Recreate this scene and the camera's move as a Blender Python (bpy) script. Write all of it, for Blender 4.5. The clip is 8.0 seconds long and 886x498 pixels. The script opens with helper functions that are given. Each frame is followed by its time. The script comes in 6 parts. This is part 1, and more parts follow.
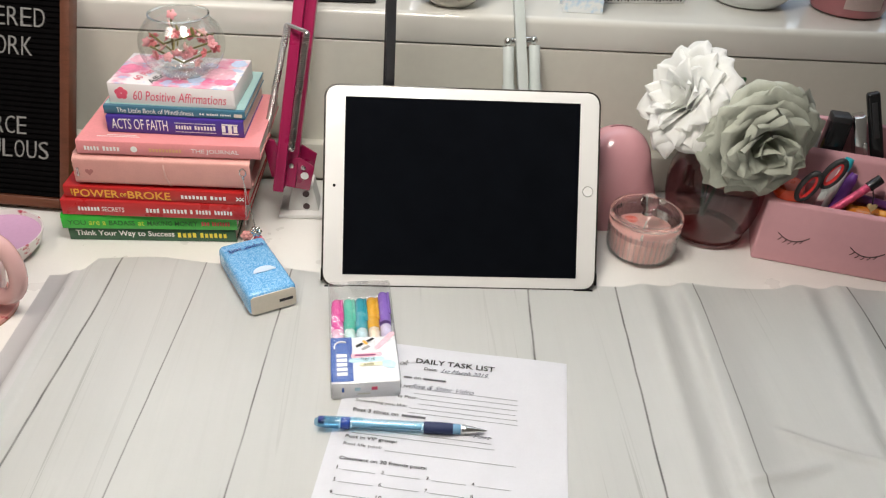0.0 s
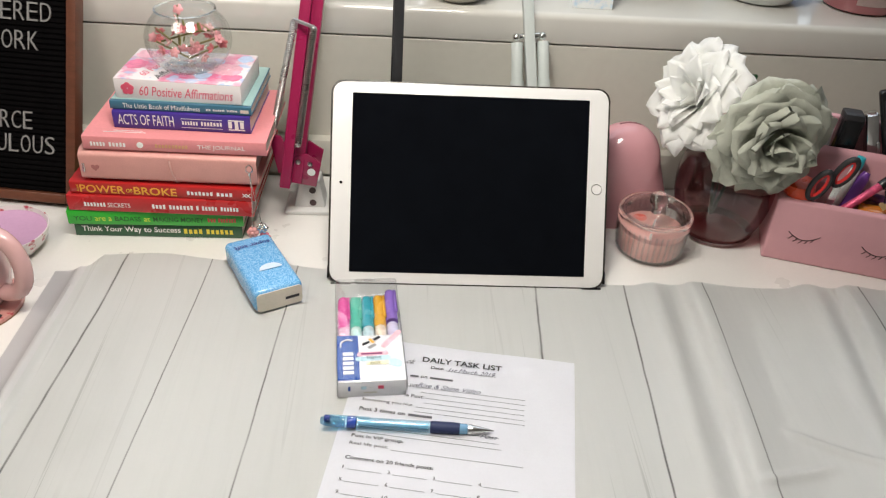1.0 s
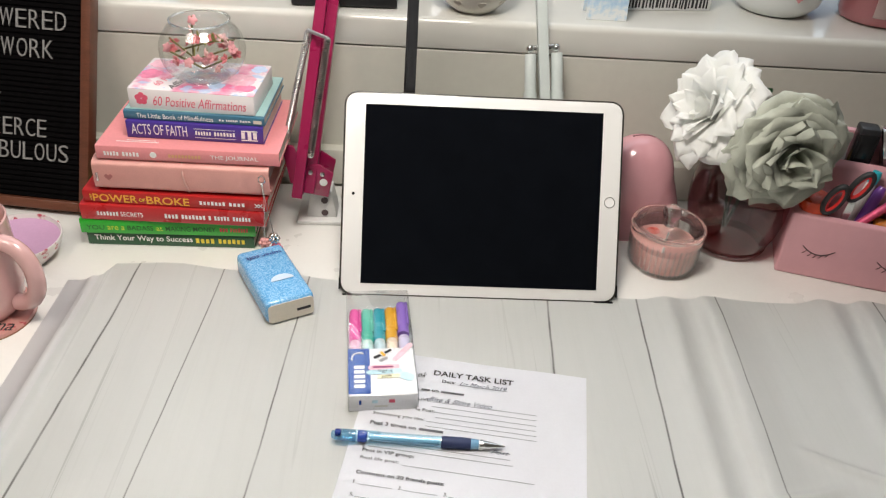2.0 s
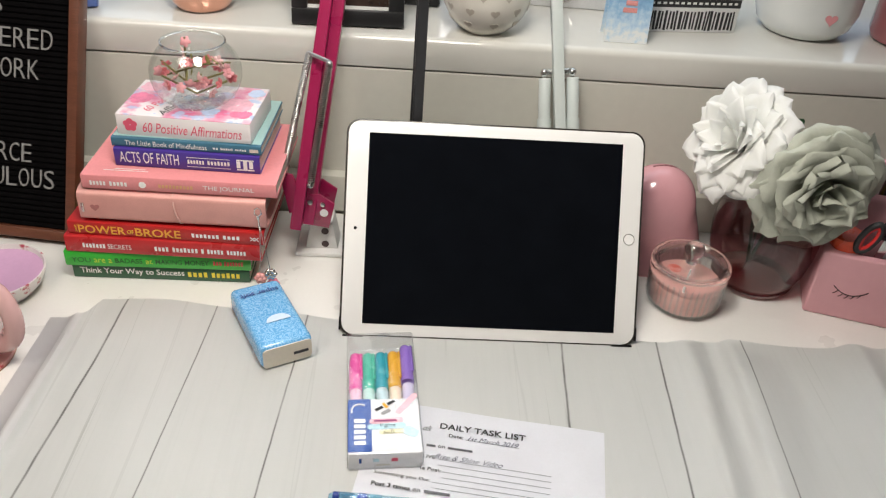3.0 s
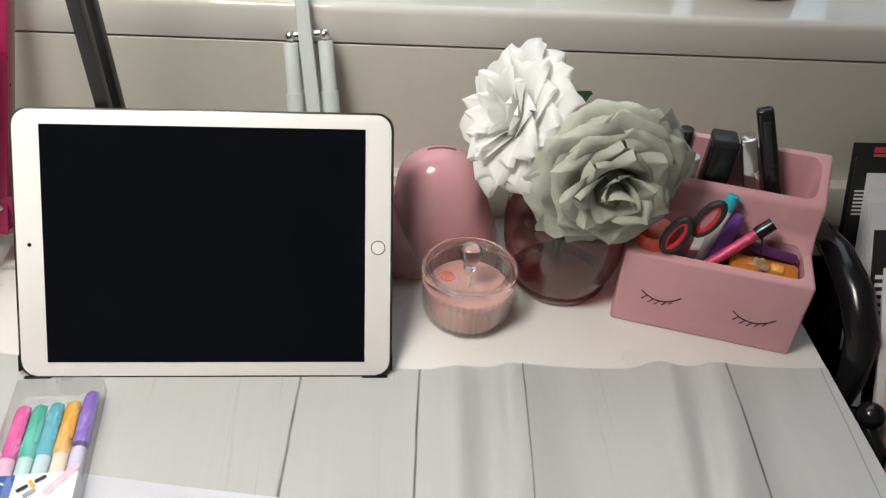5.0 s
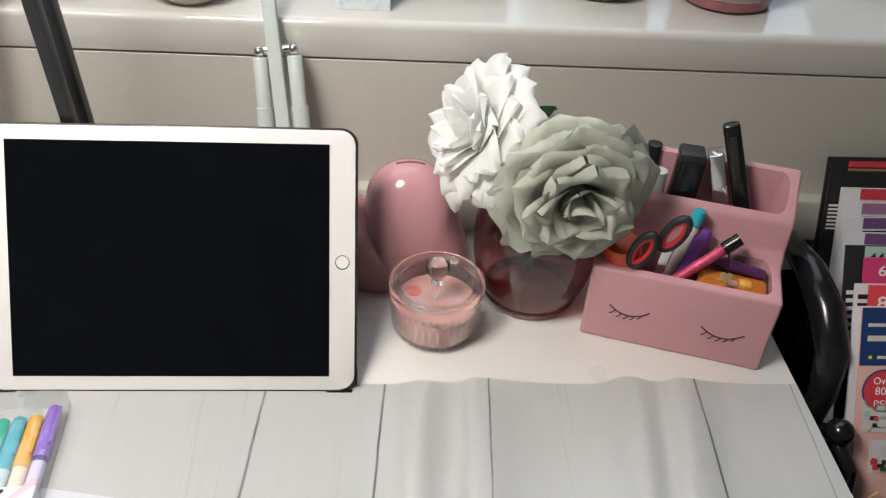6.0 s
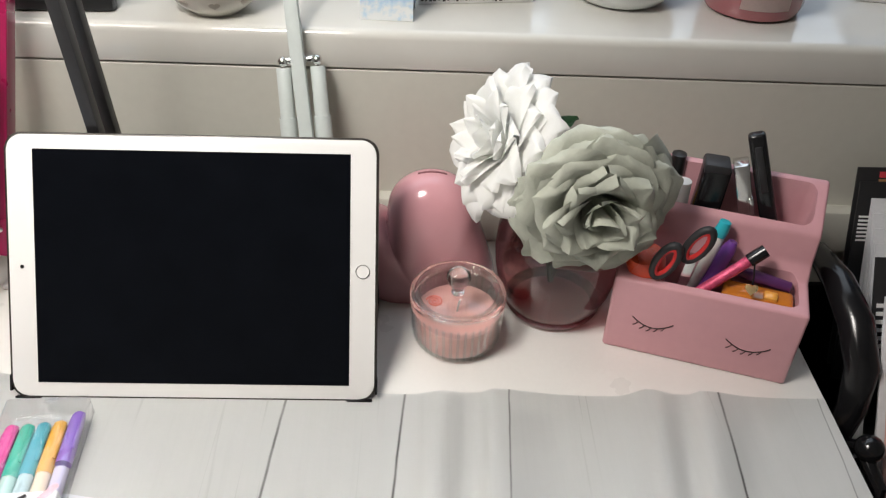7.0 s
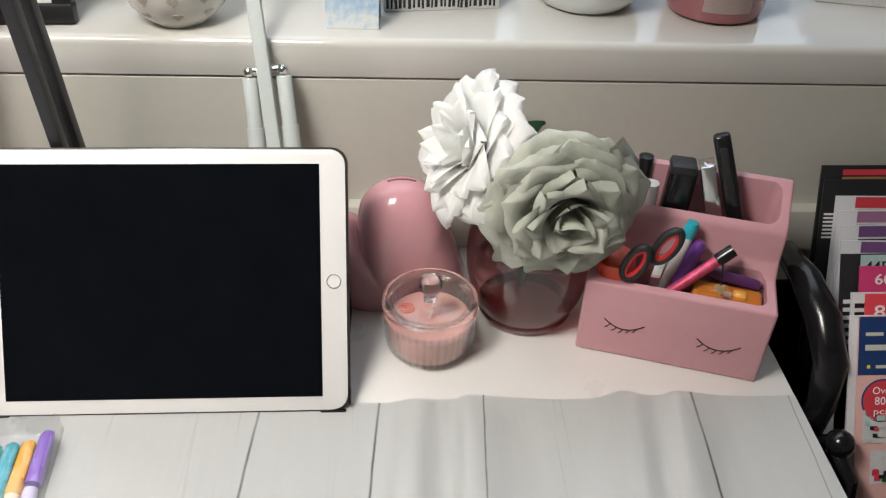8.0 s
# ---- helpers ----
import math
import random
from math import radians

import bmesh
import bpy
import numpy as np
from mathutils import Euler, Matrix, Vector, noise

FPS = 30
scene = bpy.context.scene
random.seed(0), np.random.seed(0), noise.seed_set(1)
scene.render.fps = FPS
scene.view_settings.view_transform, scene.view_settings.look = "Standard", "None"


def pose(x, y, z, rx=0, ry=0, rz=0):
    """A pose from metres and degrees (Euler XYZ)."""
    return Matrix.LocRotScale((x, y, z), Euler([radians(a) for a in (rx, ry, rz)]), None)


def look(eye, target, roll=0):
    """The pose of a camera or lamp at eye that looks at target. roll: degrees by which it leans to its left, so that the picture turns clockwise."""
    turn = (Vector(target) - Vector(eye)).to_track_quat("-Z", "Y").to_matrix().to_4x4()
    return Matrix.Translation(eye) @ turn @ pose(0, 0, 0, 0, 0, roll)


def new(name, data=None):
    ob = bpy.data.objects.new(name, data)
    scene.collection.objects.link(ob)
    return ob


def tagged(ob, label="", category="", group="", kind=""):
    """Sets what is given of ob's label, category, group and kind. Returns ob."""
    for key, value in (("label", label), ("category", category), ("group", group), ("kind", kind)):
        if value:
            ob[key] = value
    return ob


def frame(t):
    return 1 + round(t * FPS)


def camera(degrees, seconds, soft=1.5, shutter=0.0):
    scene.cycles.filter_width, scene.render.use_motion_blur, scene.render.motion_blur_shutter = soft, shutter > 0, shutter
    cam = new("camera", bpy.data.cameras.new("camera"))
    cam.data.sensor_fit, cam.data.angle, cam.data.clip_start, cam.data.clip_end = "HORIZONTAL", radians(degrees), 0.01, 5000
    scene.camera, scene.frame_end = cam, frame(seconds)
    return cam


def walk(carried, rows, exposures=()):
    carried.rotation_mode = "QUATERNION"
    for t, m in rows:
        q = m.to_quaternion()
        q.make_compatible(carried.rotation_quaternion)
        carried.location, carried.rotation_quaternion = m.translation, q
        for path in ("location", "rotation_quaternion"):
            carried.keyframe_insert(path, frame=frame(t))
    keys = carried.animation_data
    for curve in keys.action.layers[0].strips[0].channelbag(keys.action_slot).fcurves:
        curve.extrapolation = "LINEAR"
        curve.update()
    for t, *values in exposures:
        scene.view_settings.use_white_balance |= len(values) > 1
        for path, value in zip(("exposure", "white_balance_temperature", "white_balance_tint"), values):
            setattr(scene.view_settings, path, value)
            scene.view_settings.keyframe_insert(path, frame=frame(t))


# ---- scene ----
cam = camera(56.3, 8.0, 1.25)
PATH = [
    (0, (-0.076, -0.751, 0.557), (0.046, 0.899, -0.566), 3.6),
    (0.5, (-0.077, -0.749, 0.554), (0.044, 0.897, -0.575), 3.6),
    (1.2, (-0.077, -0.742, 0.558), (0.024, 0.901, -0.578), 3.6),
    (2.3, (-0.086, -0.727, 0.564), (-0.007, 0.927, -0.559), 3.6),
    (2.5, (-0.094, -0.716, 0.56), (-0.024, 0.953, -0.539), 3.6),
    (2.7, (-0.089, -0.7, 0.559), (-0.029, 0.972, -0.537), 3.8),
    (3, (-0.084, -0.667, 0.561), (-0.006, 0.984, -0.565), 4.0),
    (3.2, (-0.075, -0.646, 0.55), (0.03, 0.999, -0.583), 3.7),
    (3.5, (-0.069, -0.588, 0.551), (0.123, 1.025, -0.616), 3.1),
    (3.7, (-0.07, -0.556, 0.54), (0.195, 1.039, -0.637), 3.0),
    (4, (-0.053, -0.523, 0.536), (0.252, 1.041, -0.674), 3.2),
    (4.3, (-0.005, -0.504, 0.536), (0.25, 1.04, -0.71), 3.7),
    (4.5, (0.035, -0.5, 0.534), (0.255, 1.045, -0.717), 4.3),
    (4.7, (0.083, -0.496, 0.533), (0.263, 1.051, -0.723), 4.3),
    (5, (0.146, -0.496, 0.534), (0.29, 1.055, -0.72), 3.8),
    (5.2, (0.169, -0.491, 0.543), (0.32, 1.048, -0.726), 3.9),
    (6.3, (0.188, -0.495, 0.539), (0.271, 1.079, -0.693), 2.7),
    (6.5, (0.192, -0.494, 0.542), (0.248, 1.081, -0.69), 2.2),
    (7, (0.192, -0.493, 0.539), (0.24, 1.089, -0.684), 2.0),
    (7.5, (0.195, -0.493, 0.54), (0.269, 1.094, -0.675), 1.7),
    (8, (0.196, -0.492, 0.54), (0.303, 1.096, -0.671), 1.9),
]
# the clip's camera darkens a little as it nears the tablet and turns cooler at the end
STOPS = [(0, -0.13, 6500, 10), (2.5, -0.16, 6500, 10), (3, -0.17, 6500, 10), (3.5, -0.22, 6480, 10), (4.5, -0.22, 6440, 10), (5, -0.12, 6400, 10), (6.5, -0.02, 6370, 11), (8, 0.01, 6350, 11)]
walk(cam, [(t, look(eye, target, roll)) for t, eye, target, roll in PATH], STOPS)

# ---------------------------------------------------------------- light
world = bpy.data.worlds.new("world")
scene.world = world
world.use_nodes = True
wn = world.node_tree.nodes
sky = wn.new("ShaderNodeTexSky")
sky.sky_type = "NISHITA"
sky.sun_disc = False
sky.sun_elevation, sky.sun_rotation = radians(35), radians(180)
world.node_tree.links.new(sky.outputs[0], wn["Background"].inputs[0])
wn["Background"].inputs[1].default_value = 0.10


def area_light(name, place, target, size, watts, color, shape="DISK", size_y=None):
    lamp = bpy.data.lights.new(name, "AREA")
    lamp.shape, lamp.size, lamp.energy, lamp.color = shape, size, watts, color
    if size_y:
        lamp.size_y = size_y
    ob = new(name, lamp)
    ob.matrix_world = look(place, target)
    return ob


# key light over the desk, placed by highlights and falloff; its pendant is added
area_light("added_key_light", (-0.11, -0.23, 0.85), (-0.11, -0.23, 0), 0.26, 7.4, (1.0, 0.945, 0.87))
# added warm fill further to the left; its ceiling lamp is unseen
area_light("added_left_fill", (-0.85, -0.72, 1.56), (-0.85, -0.72, 0), 0.50, 7.0, (1.0, 0.89, 0.77))
# daylight in the window's opening
area_light("window_daylight", (0.05, 0.50, 0.85), (0.05, -0.6, 0.2), 1.6, 7.5, (0.84, 0.92, 1.0), "RECTANGLE", 0.9)

# ---------------------------------------------------------------- materials


def nodes_of(m):
    m.use_nodes = True
    return m.node_tree.nodes, m.node_tree.links, m.node_tree.nodes["Principled BSDF"]


def coords(n, l, scale=(1, 1, 1), kind="Object"):
    tc = n.new("ShaderNodeTexCoord")
    mp = n.new("ShaderNodeMapping")
    mp.inputs["Scale"].default_value = scale
    l.new(tc.outputs[kind], mp.inputs[0])
    return mp.outputs[0]


def noise_node(n, l, vec, scale, detail=4.0, rough=0.55):
    t = n.new("ShaderNodeTexNoise")
    t.inputs["Scale"].default_value = scale
    t.inputs["Detail"].default_value = detail
    t.inputs["Roughness"].default_value = rough
    l.new(vec, t.inputs["Vector"])
    return t.outputs["Fac"]


def ramp_node(n, l, fac, stops):
    r = n.new("ShaderNodeValToRGB")
    el = r.color_ramp.elements
    while len(el) < len(stops):
        el.new(0.5)
    for e, (p, c) in zip(el, stops):
        e.position = p
        e.color = (c[0], c[1], c[2], 1) if isinstance(c, tuple) else (c, c, c, 1)
    l.new(fac, r.inputs[0])
    return r.outputs[0]


def mix_node(n, l, fac, a, b, mode="MIX"):
    m = n.new("ShaderNodeMix")
    m.data_type, m.blend_type = "RGBA", mode
    for sock, v in ((m.inputs[0], fac), (m.inputs[6], a), (m.inputs[7], b)):
        if isinstance(v, (int, float)):
            sock.default_value = v
        elif isinstance(v, tuple):
            sock.default_value = (v[0], v[1], v[2], 1)
        else:
            l.new(v, sock)
    return m.outputs[2]


def math_node(n, l, op, a, b=None, c=None, clamp=False):
    m = n.new("ShaderNodeMath")
    m.operation, m.use_clamp = op, clamp
    for sock, v in zip(m.inputs, (a, b, c)):
        if v is None:
            continue
        if isinstance(v, (int, float)):
            sock.default_value = v
        else:
            l.new(v, sock)
    return m.outputs[0]


def bump_to(n, l, bsdf, height, strength, dist=0.001):
    b = n.new("ShaderNodeBump")
    b.inputs["Strength"].default_value = strength
    b.inputs["Distance"].default_value = dist
    l.new(height, b.inputs["Height"])
    l.new(b.outputs[0], bsdf.inputs["Normal"])


def paint(name, color, rough=0.4, metal=0.0, var=0.08, grain=300.0, bump=0.05, coat=0.0, sheen=0.0, stretch=(1, 1, 1), spec=0.5):
    """A surface of one colour with mottling at two scales, uneven gloss and a fine relief."""
    m = bpy.data.materials.new(name)
    n, l, b = nodes_of(m)
    vec = coords(n, l, stretch)
    big = noise_node(n, l, vec, grain * 0.08, 3)
    fine = noise_node(n, l, vec, grain, 5)
    both = math_node(n, l, "MULTIPLY_ADD", fine, 0.5, math_node(n, l, "MULTIPLY", big, 0.5))
    lo = tuple(c * (1 - var) for c in color)
    hi = tuple(min(1, c * (1 + var)) for c in color)
    l.new(ramp_node(n, l, both, [(0.3, lo), (0.7, hi)]), b.inputs["Base Color"])
    l.new(ramp_node(n, l, big, [(0.25, max(0.0, rough - 0.06)), (0.75, min(1.0, rough + 0.08))]), b.inputs["Roughness"])
    b.inputs["Metallic"].default_value = metal
    b.inputs["Coat Weight"].default_value = coat
    b.inputs["Coat Roughness"].default_value = 0.08
    b.inputs["Sheen Weight"].default_value = sheen
    b.inputs["Specular IOR Level"].default_value = spec
    if bump:
        bump_to(n, l, b, fine, bump, 0.0006)
    return m


def clear(name, tint=(0.97, 0.98, 0.98), ior=1.45, rough=0.02, gain=1.0, crinkle=0.0):
    """Thin clear glass or film: tinted see-through with a Fresnel gloss."""
    m = bpy.data.materials.new(name)
    m.use_nodes = True
    n, l = m.node_tree.nodes, m.node_tree.links
    n.clear()
    out = n.new("ShaderNodeOutputMaterial")
    mixer = n.new("ShaderNodeMixShader")
    tr = n.new("ShaderNodeBsdfTransparent")
    gl = n.new("ShaderNodeBsdfGlossy")
    fr = n.new("ShaderNodeLayerWeight")
    fr.inputs[0].default_value = 0.5
    tr.inputs[0].default_value = (*tint, 1)
    gl.inputs["Roughness"].default_value = rough
    if crinkle:
        bump = n.new("ShaderNodeBump")
        bump.inputs["Strength"].default_value, bump.inputs["Distance"].default_value = 1.0, crinkle
        l.new(noise_node(n, l, coords(n, l, (1.6, 0.7, 1)), 30.0, 1.5), bump.inputs["Height"])
        l.new(bump.outputs[0], gl.inputs["Normal"])
    edge = math_node(n, l, "POWER", fr.outputs["Facing"], 4.0)
    l.new(math_node(n, l, "MULTIPLY_ADD", edge, 0.55 * gain, 0.18 * (ior - 1) * gain, clamp=True), mixer.inputs[0])
    l.new(tr.outputs[0], mixer.inputs[1])
    l.new(gl.outputs[0], mixer.inputs[2])
    l.new(mixer.outputs[0], out.inputs[0])
    return m


def glow(name, color, strength):
    m = bpy.data.materials.new(name)
    n, l, b = nodes_of(m)
    b.inputs["Base Color"].default_value = (*color, 1)
    b.inputs["Emission Color"].default_value = (*color, 1)
    b.inputs["Emission Strength"].default_value = strength
    return m


M_WALL = paint("wall_paint", (0.60, 0.592, 0.525), 0.5, var=0.035, grain=90, bump=0.04)
M_SILL = paint("sill_gloss_paint", (0.66, 0.652, 0.605), 0.11, var=0.02, grain=60, bump=0.015, coat=0.4)
M_DESK = paint("white_laminate", (0.80, 0.785, 0.75), 0.3, var=0.02, grain=220, bump=0.01)
M_ROOM = paint("room_plaster", (0.54, 0.525, 0.50), 0.8, var=0.04, grain=60)
M_FLOOR = paint("floor_boards", (0.22, 0.17, 0.13), 0.5, var=0.25, grain=30, stretch=(6, 0.6, 1))
M_BLACK = paint("black_plastic", (0.008, 0.008, 0.009), 0.2, var=0.15, grain=200)
M_BLACKMATT = paint("black_satin_metal", (0.022, 0.022, 0.024), 0.42, var=0.15, grain=260)
M_CHROME = paint("chrome", (0.75, 0.74, 0.72), 0.16, metal=1.0, var=0.06, grain=300)
M_GOLD = paint("gold_metal", (0.80, 0.58, 0.30), 0.28, metal=0.7, var=0.08, grain=300)
M_WHITE = paint("white_plastic", (0.78, 0.78, 0.77), 0.32, var=0.03, grain=200, bump=0.01)
M_BEZEL = paint("tablet_bezel_glass", (0.80, 0.79, 0.77), 0.10, var=0.01, grain=40, bump=0.0, coat=0.5)
M_INK = paint("black_ink", (0.02, 0.02, 0.022), 0.6, var=0.2, grain=900)
M_BIRO = paint("biro_ink", (0.06, 0.07, 0.12), 0.6, var=0.2, grain=900)
M_GREYP = paint("soft_black_print", (0.10, 0.10, 0.11), 0.6, var=0.2, grain=900)
M_PAPER = paint("white_paper", (0.90, 0.905, 0.945), 0.75, var=0.02, grain=500, bump=0.06)
M_PAGES = paint("page_edges", (0.62, 0.57, 0.49), 0.85, var=0.2, grain=900, bump=0.3, stretch=(0.2, 0.2, 3))
M_PINKCER = paint("pink_glazed_ceramic", (0.60, 0.305, 0.335), 0.16, var=0.04, grain=70, bump=0.02, coat=0.5)
M_PINKMATT = paint("pink_satin_ceramic", (0.60, 0.315, 0.345), 0.38, var=0.04, grain=90, bump=0.05, coat=0.12)
M_GLASS = clear("clear_glass", (0.965, 0.975, 0.97), 1.5, 0.015, 1.1)
M_GLASSEDGE = bpy.data.materials.new("thick_glass")
_n, _l, _b = nodes_of(M_GLASSEDGE)
_b.inputs["Base Color"].default_value = (0.93, 0.96, 0.95, 1)
_b.inputs["Transmission Weight"].default_value = 1.0
_b.inputs["Roughness"].default_value = 0.03
_b.inputs["IOR"].default_value = 1.47
M_GLASSRIM = clear("rim_glass", (0.95, 0.96, 0.955), 1.5, 0.04, 1.8)
M_FILM = clear("plastic_film", (0.96, 0.965, 0.97), 1.40, 0.10, 1.6, 0.004)
M_STEEL = paint("spring_steel", (0.62, 0.61, 0.59), 0.28, metal=1.0, var=0.1, grain=300)
M_PINKGLASS = clear("pink_glass", (0.57, 0.32, 0.33), 1.5, 0.02, 1.2)

# ---------------------------------------------------------------- mesh helpers


def part(name, bm, material, parent=None, label="", smooth=True, at=None):
    """Links a bmesh as one mesh object, under a thing or a part of it."""
    me = bpy.data.meshes.new(name)
    bmesh.ops.recalc_face_normals(bm, faces=bm.faces)
    bm.to_mesh(me)
    bm.free()
    return link_mesh(name, me, material, parent, label, smooth, at)


def link_mesh(name, me, material, parent=None, label="", smooth=True, at=None):
    if material and not me.materials:
        me.materials.append(material)
    if smooth:
        me.shade_smooth()
        me.set_sharp_from_angle(angle=radians(40))
    ob = new(name, me)
    if parent:
        ob.parent = parent
    if at is not None:
        ob.matrix_basis = at
    if label:
        ob["label"] = label
    return ob


def thing(name, m, label, category, group="", kind=""):
    ob = new(name)
    ob.empty_display_size = 0.02
    ob.matrix_basis = m
    return tagged(ob, label, category, group, kind)


def box(size, centre=(0, 0, 0), bevel=0.0, segs=2, bm=None, turn=None):
    b = bm or bmesh.new()
    m = Matrix.Translation(centre) @ (turn or Matrix()) @ Matrix.Diagonal((*size, 1))
    geo = bmesh.ops.create_cube(b, size=1, matrix=m)
    if bevel:
        es = list({e for v in geo["verts"] for e in v.link_edges})
        bmesh.ops.bevel(b, geom=es, offset=bevel, segments=segs, profile=0.5, affect="EDGES", clamp_overlap=True)
    return b


def lathe(profile, segs=40, bm=None, centre=(0, 0, 0), ripple=0.0, ribs=0):
    """A turned body: profile rows (radius, z) from bottom to top; closed at the axis where the radius is 0."""
    b = bm or bmesh.new()
    rings = []
    for r, z in profile:
        if r < 1e-6:
            rings.append([b.verts.new((centre[0], centre[1], centre[2] + z))])
        else:
            ring = []
            for i in range(segs):
                a = 2 * math.pi * i / segs
                rr = r * (1 + ripple * math.cos(ribs * a)) if ribs else r
                ring.append(b.verts.new((centre[0] + rr * math.cos(a), centre[1] + rr * math.sin(a), centre[2] + z)))
            rings.append(ring)
    for p, q in zip(rings, rings[1:]):
        for i in range(segs):
            j = (i + 1) % segs
            if len(p) == 1 and len(q) == 1:
                continue
            if len(p) == 1:
                b.faces.new((p[0], q[i], q[j]))
            elif len(q) == 1:
                b.faces.new((p[i], p[j], q[0]))
            else:
                b.faces.new((p[i], p[j], q[j], q[i]))
    return b


def prism(outline, depth, bevel=0.0, segs=2, bm=None):
    """A flat outline of (x, y), made solid from z = 0 up to depth."""
    b = bm or bmesh.new()
    low = [b.verts.new((x, y, 0)) for x, y in outline]
    top = [b.verts.new((x, y, depth)) for x, y in outline]
    k = len(outline)
    b.faces.new(low[::-1])
    cap = b.faces.new(top)
    for i in range(k):
        b.faces.new((low[i], low[(i + 1) % k], top[(i + 1) % k], top[i]))
    if bevel:
        es = list(cap.edges)
        bmesh.ops.bevel(b, geom=es, offset=bevel, segments=segs, profile=0.5, affect="EDGES", clamp_overlap=True)
    return b


def round_rect(w, h, r, n=6, cx=0.0, cy=0.0):
    pts = []
    for sx, sy, a0 in ((1, 1, 0), (-1, 1, 90), (-1, -1, 180), (1, -1, 270)):
        for i in range(n + 1):
            a = radians(a0 + 90 * i / n)
            pts.append((cx + sx * (w / 2 - r) + r * math.cos(a), cy + sy * (h / 2 - r) + r * math.sin(a)))
    return pts


def tube(points, radius, segs=10, bm=None, radii=None):
    """A round bar along points, with rounded-off caps."""
    b = bm or bmesh.new()
    pts = [Vector(p) for p in points]
    rings = []
    side = None
    for i, p in enumerate(pts):
        d = (pts[min(i + 1, len(pts) - 1)] - pts[max(i - 1, 0)]).normalized()
        if side is None:
            side = d.cross(Vector((0, 0, 1)))
            if side.length < 0.05:
                side = d.cross(Vector((0, 1, 0)))
        side = (side - d * side.dot(d)).normalized()
        other = side.cross(d).normalized()
        r = radii[i] if radii else radius
        rings.append([b.verts.new(p + r * (math.cos(2 * math.pi * k / segs) * side + math.sin(2 * math.pi * k / segs) * other)) for k in range(segs)])
    for p, q in zip(rings, rings[1:]):
        for k in range(segs):
            b.faces.new((p[k], p[(k + 1) % segs], q[(k + 1) % segs], q[k]))
    b.faces.new(rings[0][::-1])
    b.faces.new(rings[-1])
    return b


def bar(a, c, w, d, bevel=0.001, bm=None, side=(1, 0, 0)):
    """A straight square bar from a to c: w along side, d across it."""
    a, c, s = Vector(a), Vector(c), Vector(side)
    z = (c - a).normalized()
    y = z.cross(s).normalized()
    x = y.cross(z).normalized()
    m = Matrix((x, y, z)).transposed().to_4x4()
    return box((w, d, (c - a).length), (a + c) / 2, bevel, 2, bm, m)


def spring(a, c, radius, wire, turns, segs=8):
    a, c = Vector(a), Vector(c)
    z = (c - a).normalized()
    x = z.cross(Vector((0, 1, 0))).normalized()
    y = z.cross(x).normalized()
    pts = []
    for i in range(turns * segs + 1):
        t = i / (turns * segs)
        an = 2 * math.pi * turns * t
        pts.append(a + (c - a) * t + radius * (math.cos(an) * x + math.sin(an) * y))
    return tube(pts, wire, 5)


UPRIGHT = Matrix.Rotation(radians(90), 4, "X")


def text(body, x, y, w, h, material, parent, name="lettering", base=Matrix(), lift=0.0003, shear=0.0, bold=0.0, thick=0.0001):
    """Lettering of the given width and height with its lower left corner at x, y in the plane of base."""
    cu = bpy.data.curves.new(name, "FONT")
    cu.body, cu.shear, cu.extrude, cu.offset, cu.resolution_u = body, shear, 0.01, bold, 3
    tmp = bpy.data.objects.new("tmp", cu)
    me = bpy.data.meshes.new_from_object(tmp)
    bpy.data.objects.remove(tmp)
    co = np.zeros(len(me.vertices) * 3)
    me.vertices.foreach_get("co", co)
    co = co.reshape(-1, 3)
    lo, hi = co.min(0), co.max(0)
    co = (co - lo) / np.maximum(hi - lo, 1e-6) * np.array([w, h, thick]) + np.array([x, y, lift])
    me.vertices.foreach_set("co", co.ravel())
    me.transform(base)
    me.update()
    return link_mesh(name, me, material, parent, smooth=False)


def marks(rects, material, parent, name="print", base=Matrix(), lift=0.0003, thick=0.0001, label=""):
    """Printed bars: rows of (x, y, w, h) in the plane of base, joined as one print."""
    b = bmesh.new()
    for x, y, w, h in rects:
        box((w, h, thick), (x + w / 2, y + h / 2, lift + thick / 2), 0, bm=b)
    b.transform(base)
    return part(name, b, material, parent, label, smooth=False)


def letter_bars(words, y, h, material, parent, base=Matrix(), lift=0.0003):
    """Unreadable or private words: a row of small bars, one for each letter; words are (x, width, letters)."""
    rects = []
    for x, w, count in words:
        step = w / count
        rects += [(x + step * i + step * 0.16, y, step * 0.64, h * (1.0 if i % 3 else 1.12)) for i in range(count)]
    return marks(rects, material, parent, "print", base, lift)


# ---------------------------------------------------------------- room
WALLM = Matrix.Translation((0, 0.238, 0)) @ Matrix.Rotation(radians(-1.4), 4, "Z")
SILL_TOP, SILL_LOW, FLOOR_Z, CEIL_Z = 0.229, 0.1915, -0.74, 1.66


def setting(name, bm, material, label, category, at=None, smooth=True):
    ob = part(name, bm, material, None, "", smooth, at)
    return tagged(ob, label, category, kind="structure")


